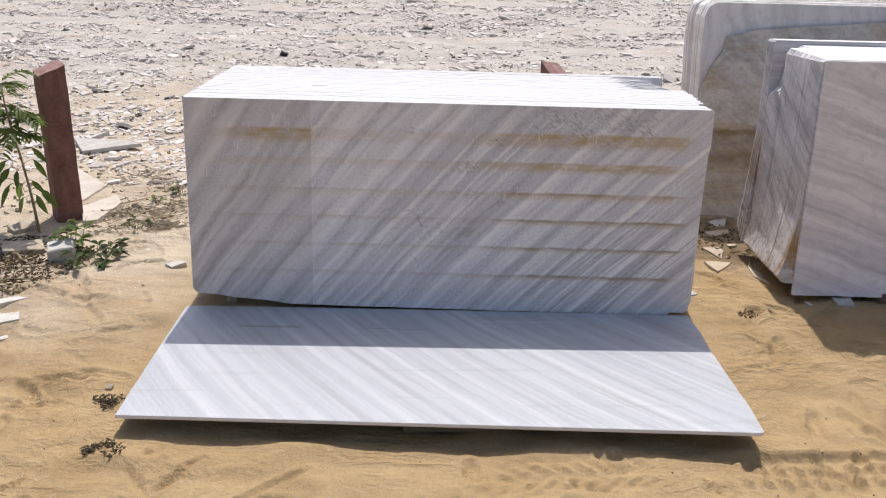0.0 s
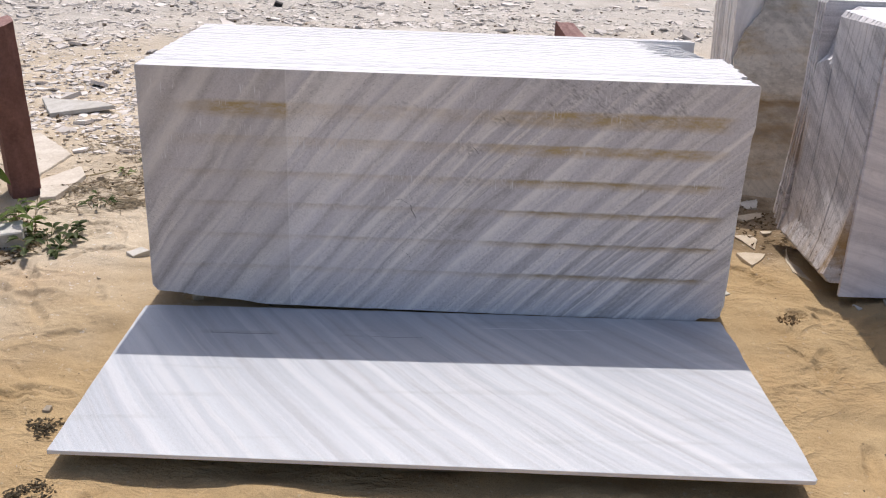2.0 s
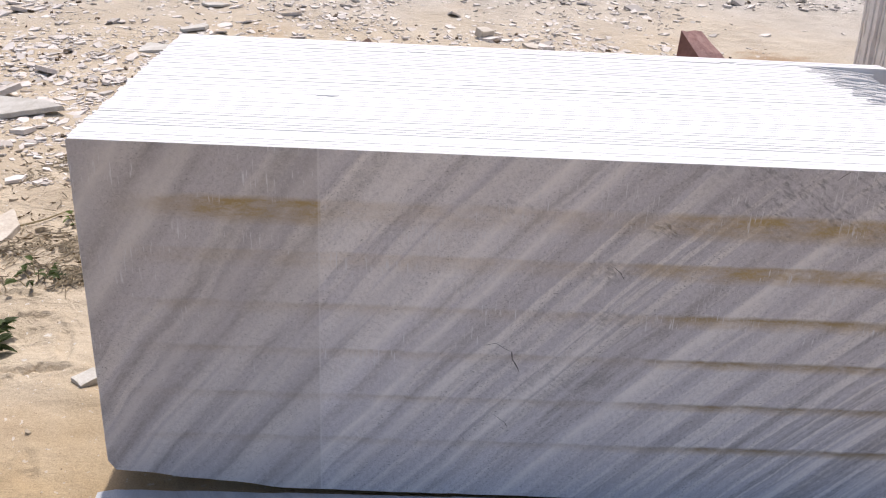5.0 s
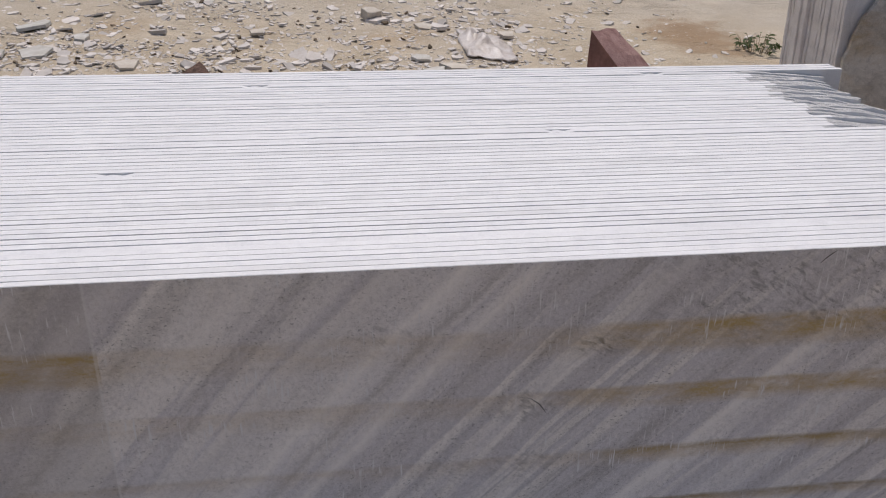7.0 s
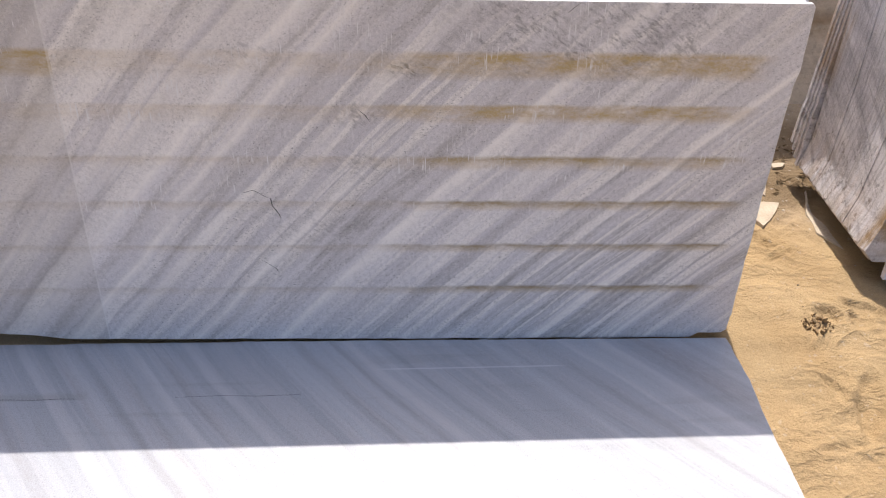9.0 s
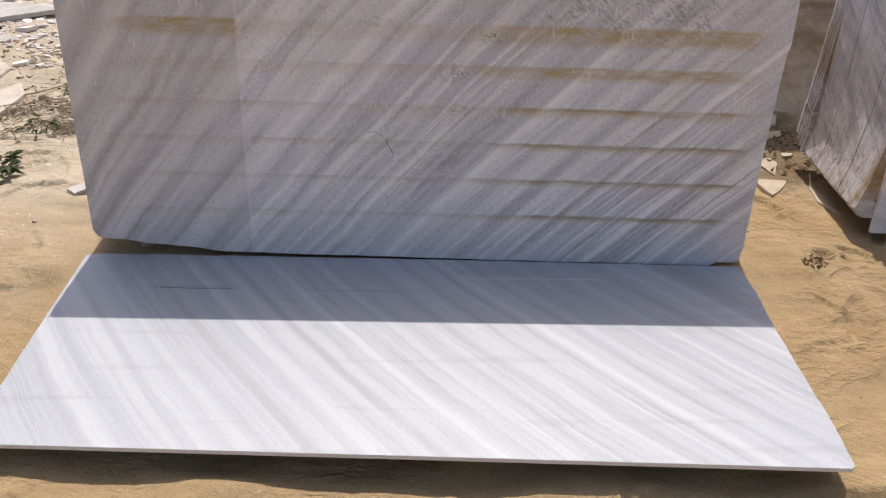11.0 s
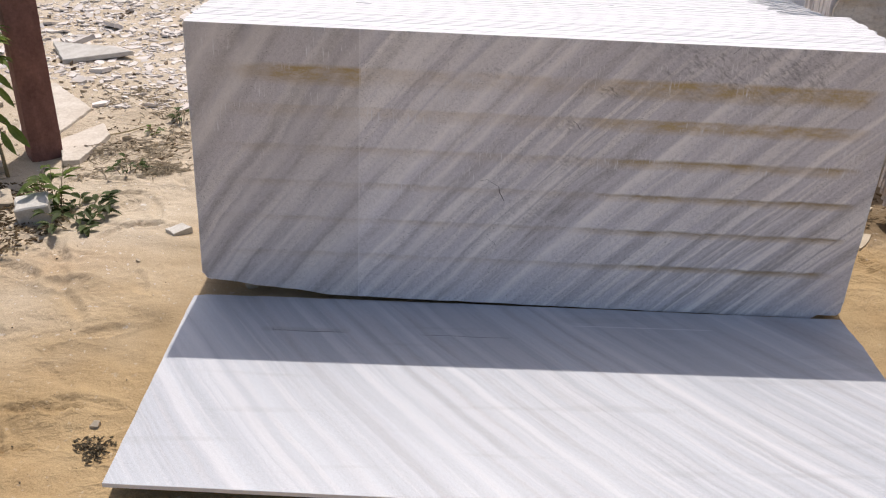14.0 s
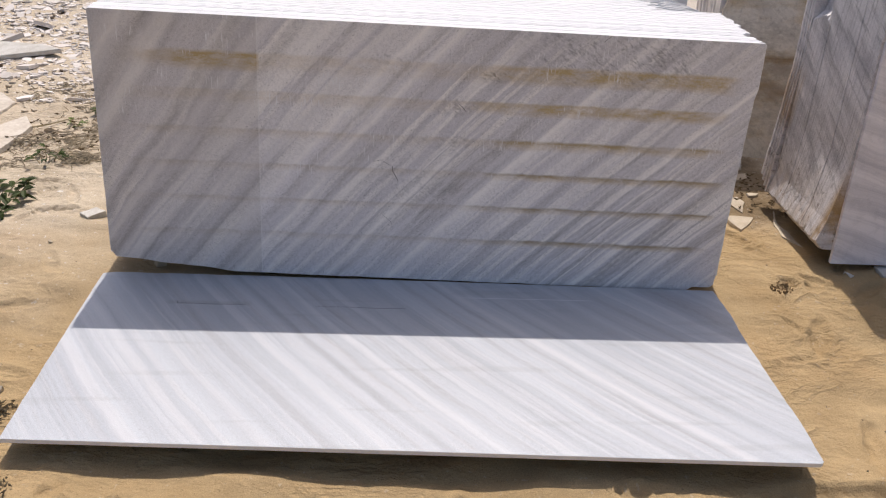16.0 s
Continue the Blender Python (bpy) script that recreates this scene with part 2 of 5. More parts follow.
        tick = n.m("MULTIPLY", n.ramp(n.noise(n.mapping(co, (170, 1, 14)), 1.0, 2), (0.61, 0.0), (0.67, 1.0)),
                   n.m("MULTIPLY", n.ramp(n.noise(n.mapping(co, (3.5, 1, 9)), 1.0, 2), (0.50, 0.0), (0.57, 1.0)), n.step(s[2], 0.30, 0.5)))
        body = n.mix(n.m("MULTIPLY", tick, 0.85), body, (0.85, 0.85, 0.85))
    else:
        if sparkle:
            # old saw-bed marks: a pale line and a faint stained strip
            bed = n.m("MULTIPLY", n.step(n.m("ABSOLUTE", n.m("SUBTRACT", s[2], 0.872)), 0.004, 0.001), n.m("MULTIPLY", n.step(s[0], 0.2, 0.3), n.step(s[0], 0.82, 0.74)))
            body = n.mix(n.m("MULTIPLY", bed, 0.5), body, (0.75, 0.75, 0.77))
            strip = n.m("MULTIPLY", n.m("MULTIPLY", n.step(s[2], 0.772, 0.78), n.step(s[2], 0.812, 0.79)), n.m("MULTIPLY", n.step(s[0], -0.92, -0.88), n.step(s[0], -0.56, -0.60)))
            body = n.mix(n.m("MULTIPLY", strip, 0.22), body, (0.22, 0.19, 0.15))
        saw = n.ramp(n.noise(n.mapping(co, (1.3, 1, 22)), 1.0, 2, 0.4), (0.60, 0.0), (0.66, 1.0))
        body = n.mix(n.m("MULTIPLY", saw, 0.13), body, DARK_M)
    body = n.mix(1.0, body, tint, "MULTIPLY")
    relief = n.m("ADD", n.m("MULTIPLY", grain, 0.4), n.noise(co, 60.0, 4, 0.6))
    nrm = n.bump(relief, 0.16, 0.002)
    if sparkle:
        # crystal faces that each lie a little otherwise
        cell = n.voronoi(co, 520.0, "F1", 1)
        tilt = n.vm("SUBTRACT", cell, (0.5, 0.5, 0.5))
        sc = n.t.nodes.new("ShaderNodeVectorMath")
        sc.operation = "SCALE"
        n.put(sc.inputs[0], tilt)
        sc.inputs["Scale"].default_value = sparkle
        n.put(n.bsdf.inputs["Coat Normal"], n.vm("NORMALIZE", n.vm("ADD", nrm, sc.outputs[0])))
        n.bsdf.inputs["Coat Weight"].default_value = 0.14
        n.bsdf.inputs["Coat Roughness"].default_value = 0.12
    return n.done(body, rough)


FACE_PALE = (((-1.31, 0.022, 0.8), (-1.245, 0.028, 1.0), (-1.08, 0.022, 0.5), (-0.965, 0.022, 0.6), (-0.83, 0.03, 0.6), (-0.745, 0.024, 1.0), (-0.655, 0.024, 0.9), (-0.45, 0.03, 0.4), (-0.085, 0.028, 1.0), (0.471, 0.022, 0.9)),
             ((-1.07, 0.024, 0.8), (-0.985, 0.018, 0.5), (-0.90, 0.02, 0.7), (-0.75, 0.022, 0.6), (-0.63, 0.026, 0.9), (-0.53, 0.022, 0.8), (-0.315, 0.024, 0.9), (-0.075, 0.03, 1.0), (0.755, 0.028, 1.0), (1.045, 0.024, 0.9)))
FACE_DARK = (((-1.278, 0.016, 0.9), (-1.128, 0.022, 0.8), (-1.02, 0.022, 0.8), (-0.91, 0.018, 0.7), (-0.702, 0.016, 0.7), (-0.59, 0.022, 0.6), (-0.20, 0.03, 0.6), (0.10, 0.03, 0.5), (0.30, 0.03, 0.5), (0.60, 0.03, 0.5)),
             ((-1.125, 0.018, 0.8), (-1.030, 0.020, 1.0), (-0.942, 0.018, 1.0), (-0.81, 0.020, 1.0), (-0.695, 0.022, 1.0), (-0.572, 0.018, 0.8), (-0.275, 0.018, 0.8), (0.20, 0.03, 0.4), (0.84, 0.06, 1.0), (1.13, 0.06, 1.0)))
FLAT_PALE = (((-0.81, 0.04, 0.8), (-0.605, 0.035, 0.7), (-0.42, 0.03, 0.5), (-0.05, 0.03, 0.6), (0.30, 0.025, 0.8), (0.50, 0.03, 0.6), (1.05, 0.035, 1.0), (1.79, 0.025, 0.8), (1.92, 0.03, 0.8)),)
FLAT_DARK = (((-0.87, 0.022, 0.6), (-0.22, 0.035, 0.8), (0.05, 0.02, 0.6), (0.135, 0.022, 1.0), (0.215, 0.022, 0.9), (0.39, 0.03, 0.9), (0.87, 0.035, 0.8), (0.995, 0.02, 0.9), (1.70, 0.06, 0.7), (2.07, 0.13, 1.0)),)
M_FACE = marble("marble_front_face", 51, bands=1.0, contrast=0.95, white=(0.86, 0.835, 0.85), grey=(0.68, 0.66, 0.68), fine=1.15, warm=(1.0, 0.965, 0.925), curve=(0.944, 0.3626, -0.1773, -0.124), pale_rows=FACE_PALE, dark_rows=FACE_DARK, dark=(0.30, 0.285, 0.275),
                patches=((0.319, 0.871, 0.10, 1.0), (0.80, 0.965, 0.55, 0.7), (0.2, 0.74, 0.14, 0.6), (0.02, 0.42, 0.25, 0.35), (-0.1, 0.90, 0.14, 0.4), (0.15, 0.60, 0.2, 0.35)))
# sky reflection's blue is in this base colour, kept low against sun glare
M_FLAT = marble("marble_flat_sky_tinted", -54, sparkle=0.62, contrast=0.42, warm=(0.59, 0.595, 0.605), white=(0.495, 0.525, 0.555), grey=(0.415, 0.44, 0.472), fine=1.7, curve=(-0.8935, -0.1359, 0.0, 0.0), pale_rows=FLAT_PALE, dark_rows=FLAT_DARK, dark=(0.33, 0.32, 0.33), span=(-1.4, 2.5))
M_EDGE = marble("marble_sawn", 55, contrast=0.12, vary=True, white=(0.83, 0.825, 0.82), grey=(0.78, 0.775, 0.775))


def stained_marble(name, angle, a, b, rust, tint, band=0.0):
    """Rough marble with brown stains, for the stacks beside and behind."""
    n = Nodes(name, 0.62, 0.3)
    co = n.coords()
    s = n.sep(co)
    wob = n.m("MULTIPLY", n.m("SUBTRACT", n.noise(co, 1.8, 3), 0.5), 0.3)
    ca, sa = math.cos(radians(angle)), math.sin(radians(angle))
    x = n.m("ADD", s[0], wob)
    along = n.m("ADD", n.m("MULTIPLY", x, ca), n.m("MULTIPLY", s[2], sa))
    across = n.m("ADD", n.m("MULTIPLY", x, -sa), n.m("MULTIPLY", s[2], ca))
    v = n.noise(n.comb(n.m("MULTIPLY", along, 0.7), s[1], n.m("MULTIPLY", across, 14.0)), 1.0, 6, 0.65)
    body = n.mix(n.ramp(v, (0.42, 0.0), (0.66, 1.0)), a, b)
    cloud = n.noise(n.mapping(co, (1.0, 1, 2.6)), 2.3, 5, 0.6)
    body = n.mix(n.m("MULTIPLY", n.ramp(cloud, (0.50, 0.0), (0.68, 1.0)), rust), body, (0.40, 0.27, 0.10))
    grain = n.noise(co, 190.0, 4, 0.7)
    body = n.mix(0.45, body, n.ramp(grain, (0.25, 0.22), (0.75, 0.78)), "OVERLAY")
    body = n.mix(n.m("MULTIPLY", n.ramp(n.noise(co, 17.0, 5, 0.7), (0.5, 0.0), (0.75, 1.0)), 0.3), body, (0.30, 0.30, 0.30))
    if band:
        zz = n.m("ADD", s[2], n.m("MULTIPLY", n.m("SUBTRACT", n.noise(co, 5.0, 4), 0.5), 0.05))
        wet = n.ramp(zz, (0.10, 0.1), (0.30, 0.2), (0.40, 0.75), (0.46, 0.45), (0.56, 0.55), (0.605, 0.9), (0.625, 0.12), (0.75, 0.0))
        wet = n.m("MULTIPLY", wet, n.ramp(n.noise(n.mapping(co, (1.5, 1, 5)), 2.5, 5, 0.65), (0.30, 0.45), (0.60, 1.0)))
        body = n.mix(n.m("MULTIPLY", wet, band), body, (0.19, 0.11, 0.03))
        body = n.mix(n.m("MULTIPLY", n.ramp(n.noise(co, 33.0, 6, 0.75), (0.52, 0.0), (0.66, 1.0)), 0.45), body, (0.20, 0.19, 0.17))
        crust = n.ramp(n.noise(n.mapping(co, (0.7, 1, 1.6)), 3.1, 7, 0.75), (0.50, 0.0), (0.60, 1.0))
        body = n.mix(n.m("MULTIPLY", crust, 0.4), body, (0.22, 0.20, 0.17))
    body = n.mix(1.0, body, tint, "MULTIPLY")
    n.bump(n.m("ADD", n.noise(co, 50.0, 5, 0.65), n.m("MULTIPLY", grain, 0.3)), 0.3, 0.004)
    return n.done(body)


M_STACK = stained_marble("marble_pinkish", 160, (0.92, 0.88, 0.89), (0.60, 0.575, 0.60), 0.04, (1, 1, 1))
M_BACK = stained_marble("marble_olive_grey", 140, (0.72, 0.69, 0.62), (0.52, 0.50, 0.455), 0.75, (1, 1, 1), 1.0)
M_BACK2 = stained_marble("marble_plain_grey", 95, (0.86, 0.83, 0.80), (0.68, 0.655, 0.64), 0.12, (1, 1, 1))


def rough_ends():
    """The raw broken ends of the slabs of one block: grey, with rust low down and saw dust."""
    n = Nodes("marble_raw_ends", 0.75, 0.25)
    p = n.world_pos()
    s = n.sep(p)
    v = n.noise(n.mapping(p, (1, 3.5, 3.5), (0.7, 0, 0)), 1.6, 5, 0.65)
    body = n.mix(n.ramp(v, (0.35, 0.0), (0.65, 1.0)), (0.80, 0.77, 0.765), (0.62, 0.605, 0.615))
    # grey veins fall towards the front; saw lines and scratches run up
    fall = n.m("SUBTRACT", s[2], n.m("MULTIPLY", s[1], 0.55))
    far_along = n.m("ADD", s[1], n.m("MULTIPLY", s[2], 0.5))
    cloud = n.ramp(n.noise(n.comb(0.0, n.m("MULTIPLY", far_along, 1.3), n.m("MULTIPLY", fall, 5.5)), 1.0, 4, 0.6), (0.46, 0.0), (0.62, 1.0))
    body = n.mix(n.m("MULTIPLY", cloud, 0.6), body, (0.30, 0.29, 0.305))
    vein = n.ramp(n.noise(n.comb(3.0, n.m("MULTIPLY", far_along, 2.5), n.m("MULTIPLY", fall, 24.0)), 1.0, 4, 0.65), (0.52, 0.0), (0.64, 1.0))
    body = n.mix(n.m("MULTIPLY", vein, 0.5), body, (0.25, 0.24, 0.25))
    light = n.ramp(n.noise(n.comb(7.0, n.m("MULTIPLY", far_along, 2.0), n.m("MULTIPLY", fall, 20.0)), 1.0, 4, 0.65), (0.57, 0.0), (0.64, 1.0))
    body = n.mix(n.m("MULTIPLY", light, 0.5), body, (0.80, 0.78, 0.77))
    lines = n.ramp(n.noise(n.mapping(p, (1, 75, 1.2), (0.11, 0, 0)), 1.0, 4, 0.7), (0.50, 0.0), (0.64, 1.0))
    body = n.mix(n.m("MULTIPLY", lines, 0.42), body, (0.26, 0.25, 0.24))
    soot = n.m("MULTIPLY", n.ramp(n.noise(n.mapping(p, (30, 30, 22)), 1.0, 4, 0.7), (0.56, 0.0), (0.64, 1.0)), n.step(s[2], 0.62, 0.15))
    body = n.mix(n.m("MULTIPLY", soot, 0.7), body, (0.12, 0.105, 0.09))
    drip = n.noise(n.mapping(p, (1, 14, 1.2)), 2.0, 4, 0.65)
    low = n.m("ADD", n.m("MULTIPLY", n.step(s[2], 0.4, 0.08), 0.4), n.m("MULTIPLY", n.step(s[1], 4.19, 4.13), n.step(s[2], 0.62, 0.5)))
    low = n.m("ADD", low, n.m("MULTIPLY", n.step(s[1], 4.70, 4.78), n.m("MULTIPLY", n.m("MULTIPLY", n.step(s[2], 0.40, 0.52), n.step(s[2], 0.80, 0.66)), 0.7)))
    body = n.mix(n.m("MULTIPLY", n.m("MULTIPLY", n.ramp(drip, (0.38, 0.0), (0.56, 1.0)), low), 0.85), body, (0.38, 0.24, 0.095))
    body = n.mix(0.45, body, n.ramp(n.noise(p, 160, 4, 0.7), (0.25, 0.2), (0.75, 0.8)), "OVERLAY")
    n.bump(n.noise(p, 45, 6, 0.7), 0.6, 0.008)
    return n.done(body)


M_ENDS = rough_ends()


def sand():
    n = Nodes("sandy_ground", 0.92, 0.15)
    p = n.coords()
    s = n.sep(p)
    big = n.noise(p, 0.7, 4, 0.6)
    far = n.step(n.m("SUBTRACT", n.m("ADD", s[1], n.m("MULTIPLY", n.m("SUBTRACT", big, 0.5), 2.5)), n.m("MULTIPLY", n.m("MINIMUM", s[0], 2.0), 0.33)), 3.9, 5.2)
    dust = n.step(n.m("ADD", s[1], n.m("MULTIPLY", n.m("SUBTRACT", n.noise(p, 0.35, 4, 0.6), 0.5), 6.0)), 8.0, 12.5)
    near = n.mix(n.ramp(n.noise(p, 3.3, 5, 0.6), (0.3, 0.0), (0.7, 1.0)), (0.475, 0.348, 0.19), (0.365, 0.257, 0.132))
    pale = n.mix(n.ramp(n.noise(p, 2.1, 5, 0.65), (0.35, 0.0), (0.65, 1.0)), (0.58, 0.495, 0.375), (0.46, 0.38, 0.275))
    ash = n.mix(n.ramp(n.noise(p, 1.6, 6, 0.7), (0.35, 0.0), (0.65, 1.0)), (0.55, 0.515, 0.465), (0.42, 0.385, 0.335))
    c = n.mix(dust, n.mix(far, near, pale), ash)
    c = n.mix(n.m("MULTIPLY", n.ramp(n.noise(p, 0.9, 3, 0.5), (0.60, 0.0), (0.75, 1.0)), 0.35), c, (0.40, 0.23, 0.09))
    ex, ey = n.m("SUBTRACT", s[0], 2.7), n.m("MULTIPLY", n.m("SUBTRACT", s[1], 8.7), 0.7)
    soil = n.m("ADD", n.m("POWER", n.m("ADD", n.m("MULTIPLY", ex, ex), n.m("MULTIPLY", ey, ey)), 0.5), n.m("MULTIPLY", n.m("SUBTRACT", n.noise(p, 5.0, 5, 0.65), 0.5), 0.7))
    c = n.mix(n.m("MULTIPLY", n.step(soil, 0.5, 0.2), 0.6), c, (0.27, 0.155, 0.07))
    # shade between the side and rear stacks, painted into the sand's colour
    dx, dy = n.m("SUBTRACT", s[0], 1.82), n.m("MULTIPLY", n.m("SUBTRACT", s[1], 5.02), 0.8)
    nook_shade = n.m("POWER", n.m("ADD", n.m("MULTIPLY", dx, dx), n.m("MULTIPLY", dy, dy)), 0.5)
    nook_shade = n.step(n.m("ADD", nook_shade, n.m("MULTIPLY", n.m("SUBTRACT", n.noise(p, 6.0, 4, 0.6), 0.5), 0.3)), 0.46, 0.30)
    c = n.mix(n.m("MULTIPLY", nook_shade, 0.75), c, (0.15, 0.105, 0.06))
    c = n.mix(0.5, c, n.ramp(n.noise(p, 240.0, 3, 0.8), (0.25, 0.25), (0.75, 0.76)), "OVERLAY")
    speck = n.ramp(n.noise(p, 75.0, 3, 0.6), (0.68, 0.0), (0.71, 1.0))
    c = n.mix(n.m("MULTIPLY", speck, 0.55), c, (0.14, 0.10, 0.06))
    white = n.m("MULTIPLY", n.ramp(n.noise(p, 46.0, 2, 0.5), (0.68, 0.0), (0.70, 1.0)), n.m("ADD", n.m("MULTIPLY", far, 0.6), 0.15))
    c = n.mix(white, c, (0.68, 0.66, 0.62))
    h = n.m("ADD", n.m("MULTIPLY", n.noise(p, 34.0, 6, 0.68), 0.34), n.m("MULTIPLY", n.noise(p, 190.0, 3, 0.7), 0.14))
    def crest(scale, sx, sy, z):
        """Sharp-edged scuffs: narrow crests between smooth hollows."""
        v = n.noise(n.mapping(p, (sx, sy, 1.0), (0, 0, z)), scale, 4, 0.55, 0.6)
        return n.m("POWER", n.m("SUBTRACT", 1.0, n.m("ABSOLUTE", n.m("SUBTRACT", n.m("MULTIPLY", v, 2.0), 1.0))), 3.5)

    scuffs = n.m("ADD", n.m("MULTIPLY", crest(2.1, 1.0, 1.6, 0.3), 0.9), n.m("MULTIPLY", n.m("ADD", crest(6.5, 1.0, 1.4, -0.4), n.m("MULTIPLY", crest(16.0, 1.0, 1.8, 0.5), 0.45)), 0.4))
    h = n.m("ADD", h, n.m("MULTIPLY", scuffs, n.ramp(n.noise(p, 1.3, 2), (0.42, 0.05), (0.62, 0.8))))
    n.bump(h, 1.0, 0.026)
    return n.done(c)


M_SAND = sand()


def plain(name, a, b, scale=20.0, rough=0.8, spec=0.25, bump=0.3, dist=0.004, island=0.0, rand=0.0, stretch=(1, 1, 1), grain=0.35):
    n = Nodes(name, rough, spec)
    p = n.coords()
    q = n.mapping(p, stretch)
    c = n.mix(n.ramp(n.noise(q, scale, 5, 0.65), (0.3, 0.0), (0.7, 1.0)), a, b)
    c = n.mix(grain, c, n.ramp(n.noise(p, scale * 9, 3, 0.7), (0.25, 0.22), (0.75, 0.78)), "OVERLAY")
    if island:
        v = n.island_random()
        c = n.mix(1.0, c, n.ramp(v, (0.0, 1.0 - island), (0.25, 1.0 - island * 0.45), (1.0, 1.0)), "MULTIPLY")
    if rand:
        c = n.mix(1.0, c, n.ramp(n.object_random(), (0.0, 1.0 - rand), (1.0, 1.0)), "MULTIPLY")
    n.bump(n.noise(q, scale * 2.5, 5, 0.65), bump, dist)
    return n.done(c)


M_RAW = plain("marble_broken_face", (0.66, 0.65, 0.64), (0.40, 0.40, 0.40), 26.0, 0.8, 0.3, 0.9, 0.012)
M_FLAKE = plain("marble_flakes", (0.82, 0.765, 0.71), (0.64, 0.58, 0.515), 9.0, 0.75, 0.3, 0.3, 0.004, island=0.42)
M_PLATE = plain("marble_offcut", (0.68, 0.66, 0.61), (0.50, 0.47, 0.41), 14.0, 0.75, 0.25, 0.3, 0.003, rand=0.15)
M_SUNK = plain("dust_covered_offcut", (0.66, 0.61, 0.53), (0.50, 0.44, 0.36), 7.0, 0.85, 0.2, 0.4, 0.003)
# dusty stone; its darker tone also stands in for shade on some pieces
M_DUSTY_SHADED = plain("dusty_shaded_offcut", (0.55, 0.48, 0.37), (0.42, 0.35, 0.26), 10.0, 0.85, 0.2, 0.3, 0.003)
M_DARKBIT = plain("dark_stones", (0.26, 0.20, 0.14), (0.13, 0.10, 0.07), 14.0, 0.9, 0.2, 0.4, 0.004, island=0.5)
M_RED = plain("red_sandstone", (0.27, 0.14, 0.115), (0.17, 0.085, 0.07), 7.0, 0.85, 0.2, 0.5, 0.006, stretch=(2.2, 2.2, 0.8))
M_BROWN = plain("rough_brown_stone", (0.20, 0.13, 0.10), (0.10, 0.065, 0.05), 24.0, 0.9, 0.2, 0.9, 0.012)
# rough broken tops, coloured lighter to stand in for sunlight on them
M_REDTOP = plain("broken_red_sandstone_lit", (0.42, 0.27, 0.24), (0.24, 0.13, 0.115), 22.0, 0.85, 0.2, 0.7, 0.008)
def leafy(mat):
    """Lets light shine through the blades."""
    t = mat.node_tree
    b = t.nodes["Principled BSDF"]
    tr, mx = t.nodes.new("ShaderNodeBsdfTranslucent"), t.nodes.new("ShaderNodeMixShader")
    t.links.new(b.inputs["Base Color"].links[0].from_socket, tr.inputs[0])
    mx.inputs[0].default_value = 0.45
    t.links.new(b.outputs[0], mx.inputs[1])
    t.links.new(tr.outputs[0], mx.inputs[2])
    t.links.new(mx.outputs[0], t.nodes["Material Output"].inputs[0])
    return mat


M_LEAF = plain("green_leaves", (0.20, 0.27, 0.06), (0.10, 0.16, 0.035), 18.0, 0.5, 0.4, 0.2, 0.001, island=0.45)
M_WEED = plain("grey_green_leaves", (0.13, 0.175, 0.06), (0.07, 0.10, 0.035), 18.0, 0.6, 0.3, 0.2, 0.001, island=0.5)
leafy(M_LEAF), leafy(M_WEED)
M_STEM = plain("woody_stem", (0.36, 0.30, 0.18), (0.22, 0.18, 0.10), 30.0, 0.8, 0.2, 0.4, 0.002)
M_DRY = plain("dry_litter", (0.20, 0.14, 0.075), (0.10, 0.07, 0.04), 25.0, 0.9, 0.15, 0.3, 0.002, island=0.6)
M_PODS = plain("grey_pods", (0.24, 0.19, 0.12), (0.12, 0.10, 0.065), 25.0, 0.9, 0.15, 0.3, 0.002, island=0.6)
M_STRAW = plain("dry_straw", (0.54, 0.46, 0.33), (0.34, 0.28, 0.19), 25.0, 0.9, 0.15, 0.3, 0.002, island=0.35)
M_CLOD = plain("damp_soil", (0.42, 0.30, 0.165), (0.28, 0.19, 0.10), 30.0, 0.95, 0.1, 0.6, 0.006, island=0.4)
M_WOOD = plain("weathered_timber", (0.26, 0.19, 0.12), (0.15, 0.11, 0.07), 12.0, 0.85, 0.2, 0.4, 0.003, stretch=(0.6, 6, 6))
M_BLACK = plain("black_stone", (0.035, 0.034, 0.033), (0.02, 0.02, 0.02), 20.0, 0.7, 0.3, 0.5, 0.005)
M_BAG = plain("dusty_plastic", (0.68, 0.64, 0.61), (0.42, 0.35, 0.29), 9.0, 0.4, 0.5, 0.6, 0.01)
M_CRACK = plain("crack_shade", (0.10, 0.10, 0.105), (0.06, 0.06, 0.06), 60.0, 0.9, 0.1, 0.2, 0.001)


# ---- helpers for shapes ----
def smooth(a, b, v):
    t = min(1.0, max(0.0, (v - a) / (b - a)))
    return t * t * (3 - 2 * t)


def wave(x, y, z=0.0, s=1.0):
    return noise.noise(Vector((x * s, y * s, z)))


def mesh_object(name, verts, faces, material, parent=None, smooth_faces=False):
    me = bpy.data.meshes.new(name)
    me.from_pydata(verts, [], faces)
    me.materials.append(material)
    me.update()
    if smooth_faces:
        me.polygons.foreach_set("use_smooth", [True] * len(me.polygons))
    ob = new(name, me)
    if parent:
        ob.parent = parent
    return ob


def part(name, bm, material, parent, label="", smooth_faces=False):
    """Links a bmesh as one mesh object under a thing."""
    me = bpy.data.meshes.new(name)
    bm.to_mesh(me)
    bm.free()
    me.materials.append(material)
    if smooth_faces:
        me.polygons.foreach_set("use_smooth", [True] * len(me.polygons))
    ob = new(name, me)
    ob.parent = parent
    return tagged(ob, label)


